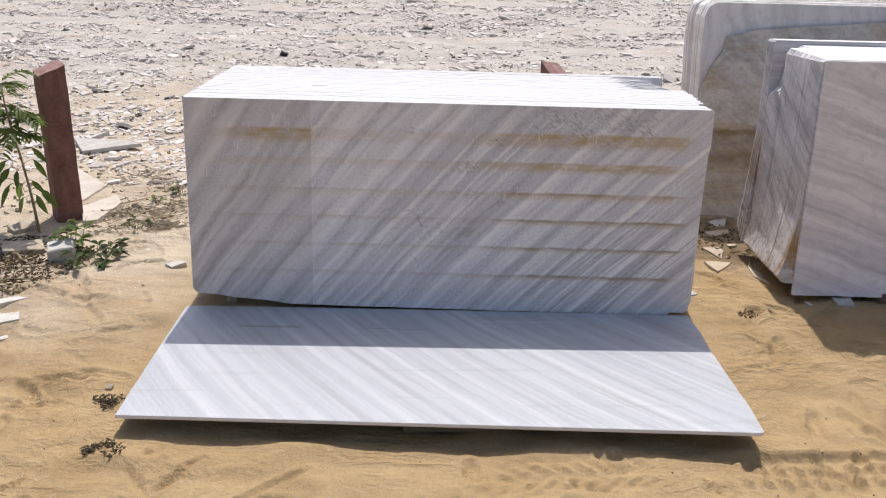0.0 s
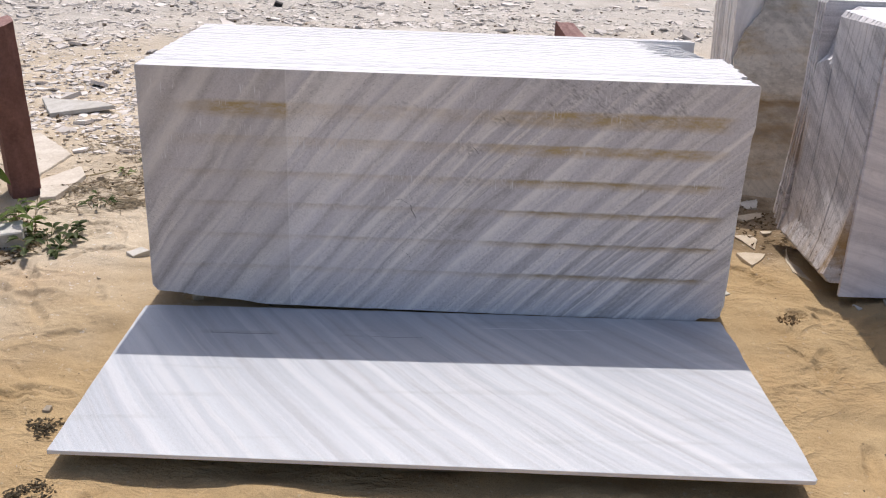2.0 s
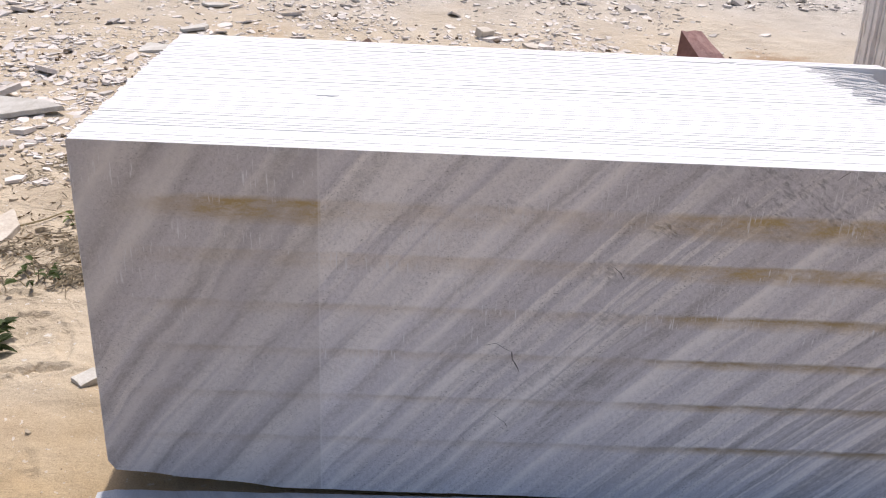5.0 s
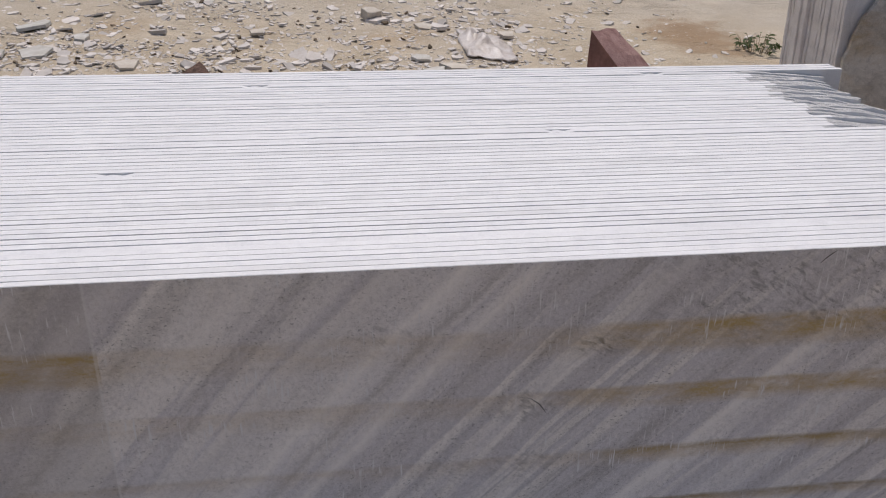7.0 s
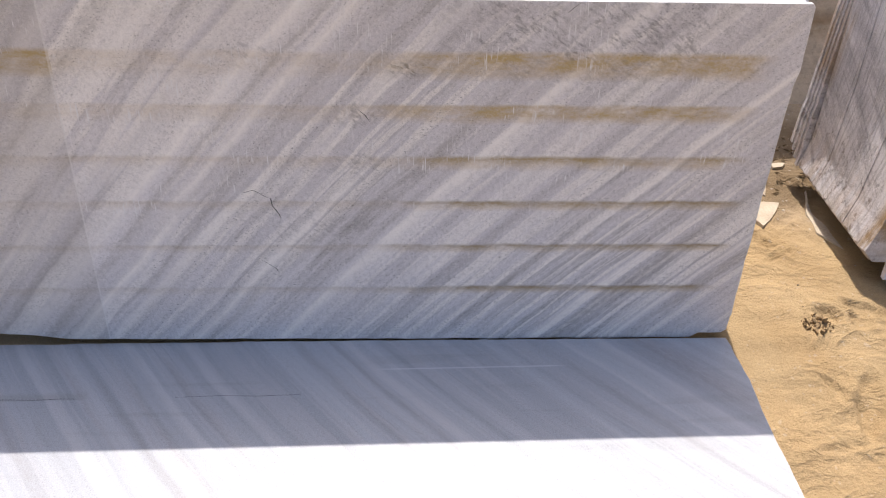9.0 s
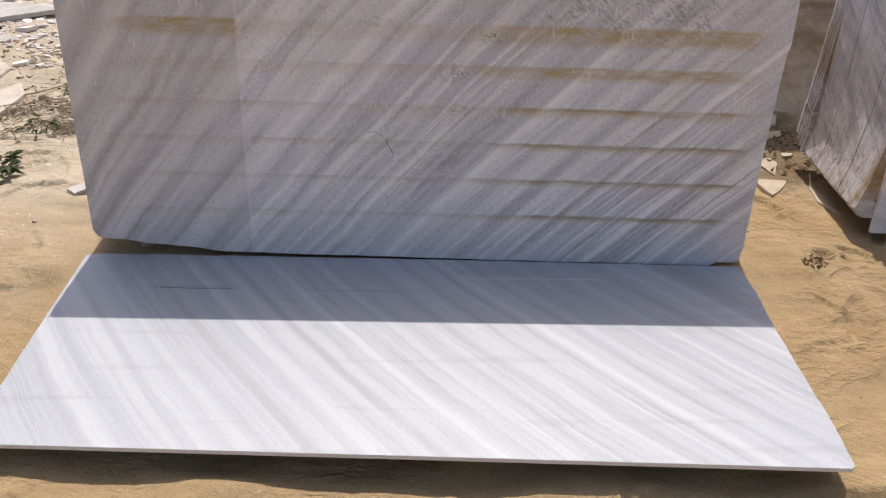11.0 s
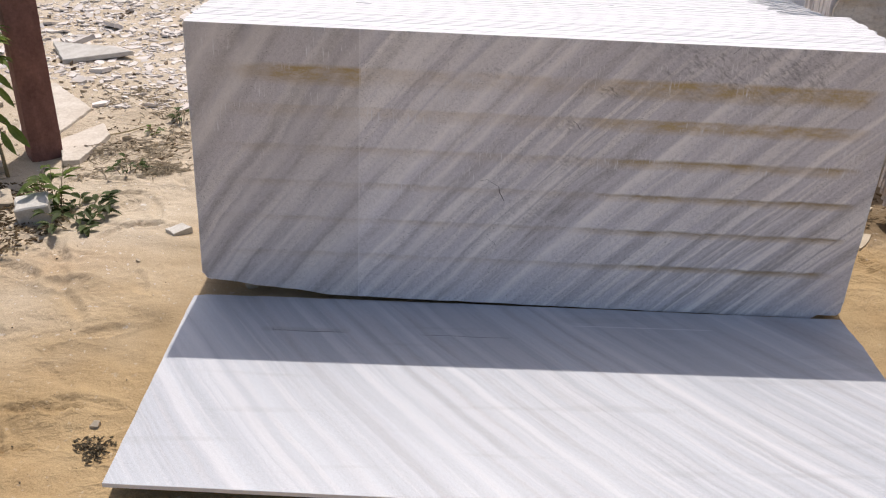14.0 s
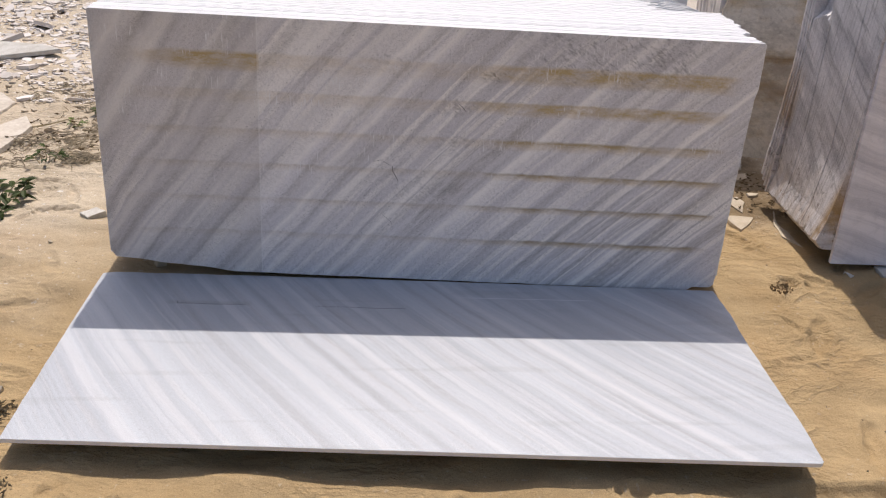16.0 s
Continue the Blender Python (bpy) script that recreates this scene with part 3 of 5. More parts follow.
DENTS = {}
dent_rng = random.Random(17)
for _ in range(330):
    cx, cy = dent_rng.uniform(-2.6, 2.4), dent_rng.uniform(2.2, 4.9)
    a_, l_, w_ = dent_rng.uniform(0, 3.14), dent_rng.uniform(0.05, 0.15), dent_rng.uniform(0.016, 0.045)
    if -1.4 < cx < 1.5 and 2.72 < cy:
        continue
    dent = (cx, cy, math.cos(a_), math.sin(a_), l_, w_, dent_rng.uniform(0.006, 0.017))
    for i_ in range(int((cx - 0.3) * 4) - 1, int((cx + 0.3) * 4) + 2):
        for j_ in range(int((cy - 0.3) * 4) - 1, int((cy + 0.3) * 4) + 2):
            DENTS.setdefault((i_, j_), []).append(dent)


def dents(x, y):
    """Heel marks and scrapes in the sand, with a small rim pushed up round each."""
    z = 0.0
    for cx, cy, c, s_, l_, w_, d in DENTS.get((int(x * 4), int(y * 4)), ()):
        u, v_ = ((x - cx) * c + (y - cy) * s_) / l_, (-(x - cx) * s_ + (y - cy) * c) / w_
        r2 = u * u + v_ * v_ + 0.35 * wave(x, y, cx, 14)
        if r2 < 3.2:
            z += -d * smooth(1.0, 0.35, r2) + 0.45 * d * smooth(0.75, 1.15, r2) * smooth(2.6, 1.3, r2)
    return z


def ground_z(x, y):
    """The height of the sand: a shallow step down in front of the bundle, ripples, scuffs and two wheel ruts."""
    z = -0.088 * (1 - smooth(3.0, 4.05, y))
    under = smooth(-1.35, -1.15, x) * smooth(1.5, 1.3, x) * smooth(3.0, 3.2, y) * smooth(5.1, 4.95, y)
    d = math.hypot(x - 0.1, y - 3.6)
    near = smooth(14.0, 6.0, d)
    lump = 0.016 * wave(x, y, 0.3, 1.1) + 0.009 * wave(x, y, 1.7, 3.1)
    scuff = 0.011 * wave(x * 1.0, y * 1.9, 4.0, 5.0) + 0.005 * abs(wave(x, y * 1.5, 9.0, 10.0)) + 0.002 * wave(x, y, 11.0, 26.0)
    ridge = 0.05 * max(0.0, wave(x + 0.4 * y, y * 2.2, 6.0, 2.3)) ** 2
    z += near * (lump + scuff + ridge) * (1 - 0.85 * under)
    z += dents(x, y)
    # an unseen rise under the bundle's rear, added to block light from behind
    z += 0.057 * smooth(-1.16, -1.02, x) * smooth(1.34, 1.22, x) * smooth(4.2, 4.42, y) * smooth(4.96, 4.84, y)
    # wheel ruts with cleat marks in front of the flat slab
    w = 0.085
    v = (y - 2.60 - 0.12 * (x - 0.33)) / w
    if abs(v) < 1.6 and x > 0.1:
        k = smooth(1.6, 0.8, abs(v)) * smooth(0.1, 0.4, x) * smooth(1.0, 0.75, x)
        cleat = smooth(0.3, 0.7, math.sin(78 * (x + 0.9 * abs(v) * w)) * 0.5 + 0.5)
        z += k * (-0.012 + 0.016 * cleat * smooth(1.15, 0.8, abs(v)) * smooth(0.1, 0.35, abs(v)))
    # a tyre's track with two rows of lugs beside the flat slab's corner
    u = y - 2.705 - 0.03 * (x - 1.2)
    if x > 1.0 and -0.3 < u < 0.12:
        k = smooth(1.05, 1.35, x)
        z += k * (-0.022 * smooth(0.085, 0.06, u) * smooth(-0.28, -0.12, u) + 0.010 * smooth(0.055, 0.08, u) * smooth(0.12, 0.09, u))
        for row, shift in ((0.0, 0.0), (-0.075, 0.6)):
            lug = smooth(0.25, 0.8, math.sin(88 * (x + 0.5 * (u - row)) + shift)) * smooth(0.034, 0.016, abs(u - row))
            z += k * 0.024 * lug
    # the heap of chippings swells behind
    z += smooth(6.0, 12.0, y) * (0.10 * wave(x, y, 2.2, 0.35) + 0.05 * wave(x, y, 3.2, 0.9)) * smooth(60, 25, y)
    return z


def marks(a, b, step, out, growth=1.18):
    """Graded grid lines: even between a and b, wider and wider out to the horizon."""
    v = list(np.arange(a, b + 1e-6, step))
    d, lo, hi = step, a, b
    while hi < out:
        d *= growth
        hi += d
        lo -= d
        v = [lo] + v + [hi]
    return v


gx, gy = marks(-2.8, 2.6, 0.0125, 2500, 1.12), marks(2.2, 5.6, 0.0115, 2500, 1.10)
gv = [(x, y, ground_z(x, y)) for y in gy for x in gx]
W = len(gx)
gf = [(j * W + i, j * W + i + 1, (j + 1) * W + i + 1, (j + 1) * W + i) for j in range(len(gy) - 1) for i in range(W - 1)]
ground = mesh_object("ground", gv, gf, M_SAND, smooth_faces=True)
tagged(ground, "trodden ochre sand turning to pale dusty marble waste", "ground", kind="structure")

# ---- slabs ----
def edge(a, b, amp, seed, step=0.035, rough=18.0):
    """Points from a towards b (b left out) that waver by amp across the line."""
    a, b = Vector(a), Vector(b)
    d = b - a
    k = max(1, int(d.length / step))
    nrm = Vector((d.y, -d.x)).normalized()
    return [tuple(a + d * (i / k) + nrm * (amp * (noise.noise(Vector((i * step * rough, seed * 7.31, 0.5))) + 0.5 * noise.noise(Vector((i * step * rough * 3, seed * 3.7, 2.5)))) if i else 0.0)) for i in range(k)]


def outline(corners, amps, seed):
    """A closed outline through the corners; amps: the waver of each side."""
    pts = []
    for i, c in enumerate(corners):
        pts += edge(c, corners[(i + 1) % len(corners)], amps[i % len(amps)], seed + i * 0.37)
    return pts


def slab(name, pts, thick, face, m, rim=None, chamfer=0.0012, label="", group="", level=0.0):
    """A sawn slab: the outline (x, z; counter-clockwise from the front) extruded along y, with worn arrises."""
    k = len(pts)
    nr = []
    for i in range(k):
        p, q = Vector(pts[i - 1]), Vector(pts[(i + 1) % k])
        d = (q - p).normalized()
        nr.append((-d.y, d.x))
    verts = []
    for y, ins in ((0.0, chamfer), (chamfer, 0.0), (thick - chamfer, 0.0), (thick, chamfer)):
        verts += [(p[0] + n_[0] * ins, y, p[1] + n_[1] * ins + level * y) for p, n_ in zip(pts, nr)]
    faces = [tuple(range(k)), tuple(range(4 * k - 1, 3 * k - 1, -1))]
    for r in range(3):
        faces += [(r * k + i, (r + 1) * k + i, (r + 1) * k + (i + 1) % k, r * k + (i + 1) % k) for i in range(k)]
    ob = mesh_object(name, verts, faces, face)
    if rim:
        ob.data.materials.append(rim)
        for pl in ob.data.polygons[2:]:
            pl.material_index = 1
    ob.matrix_world = m
    return tagged(ob, label, "marble slab", group, "thing")


rng = random.Random(4)
LEAN = -6.11
ASKEW = pose(0.08, 3.85, 0, 0, 0, -0.35) @ pose(-0.08, -3.85, 0)

# the bundle in the middle: about sixty slabs sawn from one block, leaning back
FRONT = [(-1.171, 0.100), (-1.150, 0.071), (-1.040, 0.064), (-0.970, 0.052), (-0.820, 0.042), (-0.680, 0.024), (-0.320, 0.020), (0.30, 0.015), (1.0, 0.011),
         (1.208, 0.010), (1.235, 0.028), (1.306, 0.028), (1.322, 0.040), (1.342, 0.830), (1.351, 0.872), (1.349, 1.035), (1.342, 1.044), (-1.170, 1.042), (-1.174, 1.036)]
front = slab("marble_slab", outline(FRONT, [0.002, 0.003, 0.003, 0.003, 0.003, 0.002, 0.003, 0.003, 0.002, 0.002, 0.002, 0.002, 0.0025, 0.002, 0.001, 0.0005, 0.0006, 0.0005, 0.0012], 1.0),
             0.0158, M_FACE, ASKEW @ pose(0, 3.844, 0, LEAN), M_EDGE,
             label="grey-veined white marble slab with brown stains, fronting the bundle", group="slabs of the middle bundle", level=0.05)


def crack(pts, w, parent):
    """A fine open crack, a ragged sliver set in the face."""
    verts, faces = [], []
    for i, (x, z) in enumerate(pts):
        k = w * (0.35 + 0.65 * abs(math.sin(2.1 * i + 0.6))) * (0.2 if i in (0, len(pts) - 1) else 1.0)
        verts += [(x - k, -0.0006, z + k * 0.3), (x + k, -0.0006, z - k * 0.3), (x + k, 0.002, z - k * 0.3), (x - k, 0.002, z + k * 0.3)]
    for i in range(len(pts) - 1):
        a, b = 4 * i, 4 * i + 4
        faces += [(a, a + 1, b + 1, b), (a + 1, a + 2, b + 2, b + 1), (a + 3, a, b, b + 3)]
    return tagged(mesh_object("crack", verts, faces, M_CRACK, parent), "thin dark crack")


crack([(-0.125, 0.515), (-0.095, 0.523), (-0.066, 0.505), (-0.05, 0.498), (-0.047, 0.475), (-0.038, 0.462), (-0.030, 0.448), (-0.026, 0.437)], 0.0022, front)
crack([(-0.09, 0.30), (-0.07, 0.285), (-0.052, 0.272), (-0.045, 0.258)], 0.0014, front)
crack([(0.175, 0.762), (0.197, 0.757), (0.215, 0.742), (0.228, 0.722)], 0.0020, front)
crack([(0.752, 1.038), (0.737, 1.027), (0.724, 1.014)], 0.0016, front)

CHIPS = {33: 0.376, 23: -0.6, 53: -0.35, 56: 0.75}
WIDE_GAPS = {8: 0.003, 11: 0.002, 30: 0.0025, 41: 0.0012}
COUNT, y_at = 59, 3.844 + 0.0172
for i in range(1, COUNT + 1):
    u = i / COUNT
    top = 1.042 - 0.006 * u + rng.uniform(-0.0003, 0.0003) - (0.001 if rng.random() < 0.06 else 0)
    xl = -1.174 + rng.uniform(-0.005, 0.004)
    xr = 1.338 + 0.02 * math.sin(u * 3.0) + rng.uniform(-0.010, 0.008) - (0.03 if i in (7, 8, 9) else 0)
    low = 0.066 + rng.uniform(-0.004, 0.004)
    yw = y_at + 0.107
    right_top = [(xr, top)]
    amps = [0.003, 0.002, 0.0002, 0.0012]
    if 4.50 < yw < 4.93:
        # the far upper corner has been knocked off in steps
        k = (yw - 4.50) / 0.43
        cut = 0.27 + 0.05 * k + rng.uniform(-0.035, 0.035)
        drop = 0.040 - 0.016 * k + rng.uniform(-0.010, 0.012)
        right_top = [(xr - 0.02 - 0.05 * k, top - drop), (xr - cut * 0.45, top - drop * rng.uniform(0.35, 0.6)), (xr - cut, top - 0.002)]
        amps = [0.003, 0.003, 0.008, 0.008, 0.0002, 0.0012][:3 + len(right_top)]
    nick = []
    if i in CHIPS:
        c = CHIPS[i]
        nick = [(c + 0.045, top), (c + 0.02, top - 0.0045), (c + 0.002, top - 0.002), (c - 0.012, top - 0.0035), (c - 0.03, top)]
        amps = amps[:-1] + [0.001] * 5 + amps[-1:]
    pts = outline([(xl, low + 0.02), (xr, low - 0.005), *right_top, *nick, (xl, top)], amps, 2.0 + i)
    slab("marble_slab", pts, rng.choice((0.0166, 0.0169, 0.0170, 0.0170)), M_EDGE, ASKEW @ pose(0, y_at, 0, LEAN), None, level=0.05, chamfer=rng.uniform(0.0003, 0.0006),
         label="sawn white marble slab standing on edge in a tight bundle" if not 4.50 < yw < 4.93 else "white marble slab with a knocked-off upper corner, in a tight bundle",
         group="slabs of the middle bundle")
    if 4.50 < yw < 4.93:
        ob = scene.collection.objects[-1]
        ob.data.materials.append(M_RAW)
        for pl in ob.data.polygons[2:]:
            if pl.center.x > xr - cut - 0.005 and pl.center.z > top - drop - 0.02 and pl.center.x < xr:
                pl.material_index = 1
    y_at += 0.01704 + rng.uniform(0.0, 0.0003) + (0.0012 if rng.random() < 0.10 else 0) + WIDE_GAPS.get(i, 0.0)

# the slab that lies flat before the bundle
FLAT = [(-1.196, 0.0), (0.2, -0.034), (1.316, -0.062), (1.327, -0.052), (1.333, 0.13), (1.322, 0.56), (1.331, 0.80), (1.318, 0.978), (0.2, 0.998), (-0.6, 1.006), (-1.16, 1.008), (-1.206, 0.996), (-1.203, 0.5)]
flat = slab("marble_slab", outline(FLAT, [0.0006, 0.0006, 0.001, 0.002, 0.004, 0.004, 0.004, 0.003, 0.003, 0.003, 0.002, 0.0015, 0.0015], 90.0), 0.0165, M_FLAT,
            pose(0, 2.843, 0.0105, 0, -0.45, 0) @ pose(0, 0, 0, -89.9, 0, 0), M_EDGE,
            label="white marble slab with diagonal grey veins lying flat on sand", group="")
crack([(-0.86, 0.80), (-0.858, 0.782), (-0.80, 0.783), (-0.72, 0.779), (-0.64, 0.782), (-0.60, 0.780)], 0.0016, flat)
crack([(-0.33, 0.778), (-0.2, 0.781), (-0.1, 0.776), (0.02, 0.779)], 0.0011, flat)


def block(name, size, m, material, seed, jit=0.01, cuts=2, label="", category="", group="", kind=""):
    """A rough-hewn block: a cut cube with uneven faces and broken edges."""
    bm = bmesh.new()
    bmesh.ops.create_cube(bm, size=1.0)
    bmesh.ops.bevel(bm, geom=bm.edges[:], offset=0.05, segments=1, affect="EDGES")
    bmesh.ops.subdivide_edges(bm, edges=bm.edges[:], cuts=cuts, use_grid_fill=True)
    for v in bm.verts:
        v.co = Vector((v.co.x * size[0], v.co.y * size[1], v.co.z * size[2]))
        v.co += Vector((wave(v.co.y, v.co.z, seed, 14), wave(v.co.x, v.co.z, seed + 5, 14), wave(v.co.x, v.co.y, seed + 9, 14))) * jit
    me = bpy.data.meshes.new(name)
    bm.to_mesh(me)
    bm.free()
    me.materials.append(material)
    ob = new(name, me)
    ob.matrix_world = m
    return tagged(ob, label, category, group, kind)


block("support_block", (0.37, 0.14, 0.075), pose(0.11, 2.965, -0.047, 0, 0, 1), M_WOOD, 3.0, 0.004, label="weathered timber block propping up the flat slab", category="wood block")
for i, bx in enumerate((-0.62, 0.75)):
    block("bearer", (0.12, 1.02, 0.075), pose(bx, 4.40, 0.028, 0, 0, 0), M_WOOD, 5.0 + i, 0.004, label="timber bearer on the sand under the slab bundle", category="wood block", group="bearers under the stacks")

# the stack beside it: rough-ended slabs, the front one cleanly sawn
LEAN_B = -math.degrees(math.atan(0.1125))
y_b = 4.087
for i in range(38):
    u = max(0.0, (i - 2) / 31)
    if i == 0:
        c = [(1.955, 0.03), (4.40, 0.02), (4.42, 1.25), (1.967, 1.252)]
        a, mat, text = [0.002, 0.003, 0.0008, 0.0012], M_STACK, "pinkish white sawn marble slab, front of the leaning side stack"
    elif i < 34:
        j = rng.uniform(-0.0003, 0.0003) + (0.002 if i in (9, 10, 24) else 0)
        lo = 1.872 + 0.018 * u + j
        low_z = 0.085 - 0.01 * u + rng.uniform(-0.005, 0.005)
        mid_x, up_x, tz = 1.950 - 0.020 * u + j, 1.954 - 0.012 * u + j, 1.255
        # the rear ones have lost their upper corners
        k = smooth(24.5, 27.5, i)
        c = [(lo + 0.035, low_z), (4.40, 0.05), (4.42, tz), (up_x + 0.014 + rng.uniform(0, 0.012) + 0.13 * k, tz), (up_x + 0.004 + 0.10 * k, tz - 0.014 - 0.022 * u), (up_x + 0.002 + 0.065 * k, 1.10), (up_x + 0.045 * k, 1.02 + 0.03 * (33 - i) / 8 * k),
             (up_x, 0.975 + 0.06 * (33 - i) / 8 * k), (mid_x, 0.50), (lo + 0.030, 0.22), (lo, low_z + 0.04)]
        a, mat, text = [0.003, 0.003, 0.0008, 0.002, 0.002, 0.0006, 0.0008, 0.0006, 0.0008, 0.001, 0.002], M_ENDS, "marble slab with a raw rust-stained end in the side stack"
    else:
        e = 0.004 * (i - 34)
        c = [(1.888 - e, 0.10 + 6 * e), (4.40, 0.05), (4.42, 1.279), (1.955 - e, 1.279), (1.944 - e, 1.265), (1.938 - e, 0.76), (1.915 - e, 0.46)]
        a, mat, text = [0.003, 0.003, 0.001, 0.002, 0.003, 0.002, 0.003], M_ENDS, "taller grey marble slab at the rear of the side stack"
    ob = slab("marble_slab", outline(c, a, 200.0 + i * 0.012), 0.0176 if i in (0, 33) else 0.0181, mat, pose(0, y_b, 0, LEAN_B), None, 0.0003, text, "slabs of the side stack", 0.108)
    ob.data.materials.append(M_EDGE)
    for pl in ob.data.polygons[2:]:
        if abs(pl.normal.z) > 0.9 and pl.center.z > 0.9:
            pl.material_index = 1
    y_b += 0.0182 + rng.uniform(-0.0003, 0.0004) + (0.006 if i == 33 else 0)
for i, bx in enumerate((2.5, 3.9)):
    block("bearer", (0.14, 0.72, 0.06), pose(bx, 4.45, 0.022, 0, 0, 0), M_WOOD, 8.0 + i, 0.004, label="timber bearer on the sand under the side stack", category="wood block", group="bearers under the stacks")

# the stack behind: a brown-clouded slab with a broken shoulder before plain grey ones
LEAN_D = -math.degrees(math.atan(0.12))
y_d = 5.46
for i in range(22):
    if i == 0:
        c = [(1.865, 0.0), (4.7, 0.0), (4.7, 1.40), (2.95, 1.335), (2.11, 1.265), (1.925, 1.222), (1.918, 1.140), (1.83, 1.010), (1.786, 0.862), (1.83, 0.4)]
        a, mat, text = [0.003, 0.003, 0.004, 0.006, 0.008, 0.008, 0.010, 0.010, 0.006, 0.004], M_BACK, "olive grey marble slab with a broken shoulder and brown clouding"
    else:
        j = rng.uniform(-0.006, 0.006) - (0.02 if 12 < i < 17 else 0)
        tz = 1.432 + rng.uniform(-0.006, 0.006)
        c = [(1.80 + j, 0.0), (4.7, 0.0), (4.7, tz), (1.845 + j, tz), (1.80 + j, tz - 0.03), (1.775 + j, tz - 0.09), (1.77 + j, 1.2)]
        a, mat, text = [0.003, 0.003, 0.002, 0.004, 0.003, 0.004, 0.004], M_BACK2, "plain grey marble slab standing in the rear stack"
    slab("marble_slab", outline(c, a, 300.0 + i), 0.0175, mat, pose(0, y_d, ground_z(2.5, 5.6) - 0.004, LEAN_D), None, 0.0010, text, "slabs of the rear stack", 0.115)
    y_d += 0.0192 if i else 0.034


# ---- red stone posts ----
def stone_post(m, w, d, h, tops, seed, label):
    """A hewn post with an uneven broken top; tops: the height added at the four corners."""
    bm = bmesh.new()
    n_h, rings = 12, []
    sq = [(-1, -1), (-0.33, -1), (0.33, -1), (1, -1), (1, -0.33), (1, 0.33), (1, 1), (0.33, 1), (-0.33, 1), (-1, 1), (-1, 0.33), (-1, -0.33)]
    def top_at(x, y):
        a, b, c, e = tops
        s, t = (x + 1) / 2, (y + 1) / 2
        return a * (1 - s) * (1 - t) + b * s * (1 - t) + c * s * t + e * (1 - s) * t
    for k in range(n_h + 1):
        f = k / n_h
        ring = []
        for x, y in sq:
            c = 0.94 if abs(x) == 1 and abs(y) == 1 else 1.0
            z = -0.06 + f * (h + 0.06 + top_at(x, y))
            g = 0.008 * wave(x * 3, z * 4 + y, seed, 1.7) + 0.004 * wave(x * 9, z * 15 + y * 7, seed, 1)
            ring.append(bm.verts.new((x * w / 2 * c * (1 + g * 6), y * d / 2 * c * (1 + g * 6), z + (0.008 * wave(x * 5, y * 5, seed, 1) if k == n_h else 0))))
        rings.append(ring)
    for a, b in zip(rings, rings[1:]):
        for i in range(12):
            bm.faces.new((a[i], a[(i + 1) % 12], b[(i + 1) % 12], b[i]))
    cap = []
    for x, y in ((-0.33, -0.33), (0.33, -0.33), (0.33, 0.33), (-0.33, 0.33)):
        cap.append(bm.verts.new((x * w / 2, y * d / 2, h + top_at(x, y) + 0.012 * wave(x * 4, y * 4, seed + 3, 1.3) + 0.006)))
    t = rings[-1]
    tops_f = [(t[0], t[1], cap[0], t[11]), (t[1], t[2], cap[1], cap[0]), (t[2], t[3], t[4], cap[1]), (t[4], t[5], cap[2], cap[1]), (t[5], t[6], t[7], cap[2]),
              (t[7], t[8], cap[3], cap[2]), (t[8], t[9], t[10], cap[3]), (t[10], t[11], cap[0], cap[3]), tuple(cap)]
    for f in tops_f:
        bm.faces.new(f).material_index = 1
    me = bpy.data.meshes.new("stone_post")
    bm.to_mesh(me)
    bm.free()
    me.materials.append(M_RED)
    me.materials.append(M_REDTOP)
    ob = new("stone_post", me)
    ob.matrix_world = m
    return tagged(ob, label, "stone post", "red stone posts")


stone_post(pose(-2.365, 5.185, 0, 0, 0.5, 36), 0.165, 0.165, 0.95, (-0.03, 0.03, 0.04, -0.01), 1.0, "dark red sandstone post set upright in the sand")
stone_post(pose(0.775, 5.22, 0, 0, 0, 42), 0.165, 0.155, 0.985, (-0.035, -0.04, 0.06, 0.085), 2.0, "red sandstone post with a slanting broken top behind the bundle")
brown = stone_post(pose(-0.51, 5.17, 0, -3, 0, 30), 0.07, 0.085, 0.94, (-0.005, 0.015, 0.04, 0.01), 3.0, "brown stone post with a jagged top behind the bundle")
brown.data.materials[0] = brown.data.materials[1] = M_BROWN


# ---- offcuts, chips and stones ----
def offcut(name, corners, thick, tilt, material, label, seed, category="stone offcut", group="marble offcuts", sink=0.006):
    """A broken plate: the corners on the ground, wavering broken sides, a real thickness."""
    cx, cy = sum(p[0] for p in corners) / len(corners), sum(p[1] for p in corners) / len(corners)
    loc = [(x - cx, y - cy) for x, y in corners]
    area = sum(a[0] * b[1] - b[0] * a[1] for a, b in zip(loc, loc[1:] + loc[:1]))
    if area < 0:
        loc.reverse()
    pts = []
    for a, b in zip(loc, loc[1:] + loc[:1]):
        pts += edge(a, b, 0.006, seed, 0.03)
    k = len(pts)
    verts = [(x * 0.985, y * 0.985, thick) for x, y in pts] + [(x, y, thick - 0.003) for x, y in pts] + [(x * 1.02, y * 1.02, -0.004) for x, y in pts]
    faces = [tuple(range(k))] + [(r * k + k * 0 + i, (r + 1) * k + i, (r + 1) * k + (i + 1) % k, r * k + (i + 1) % k) for r in range(2) for i in range(k)]
    faces.append(tuple(range(3 * k - 1, 2 * k - 1, -1)))
    ob = mesh_object(name, verts, faces, material)
    ob.matrix_world = pose(cx, cy, ground_z(cx, cy) - sink, tilt[0], tilt[1], 0)
    return tagged(ob, label, category, group)


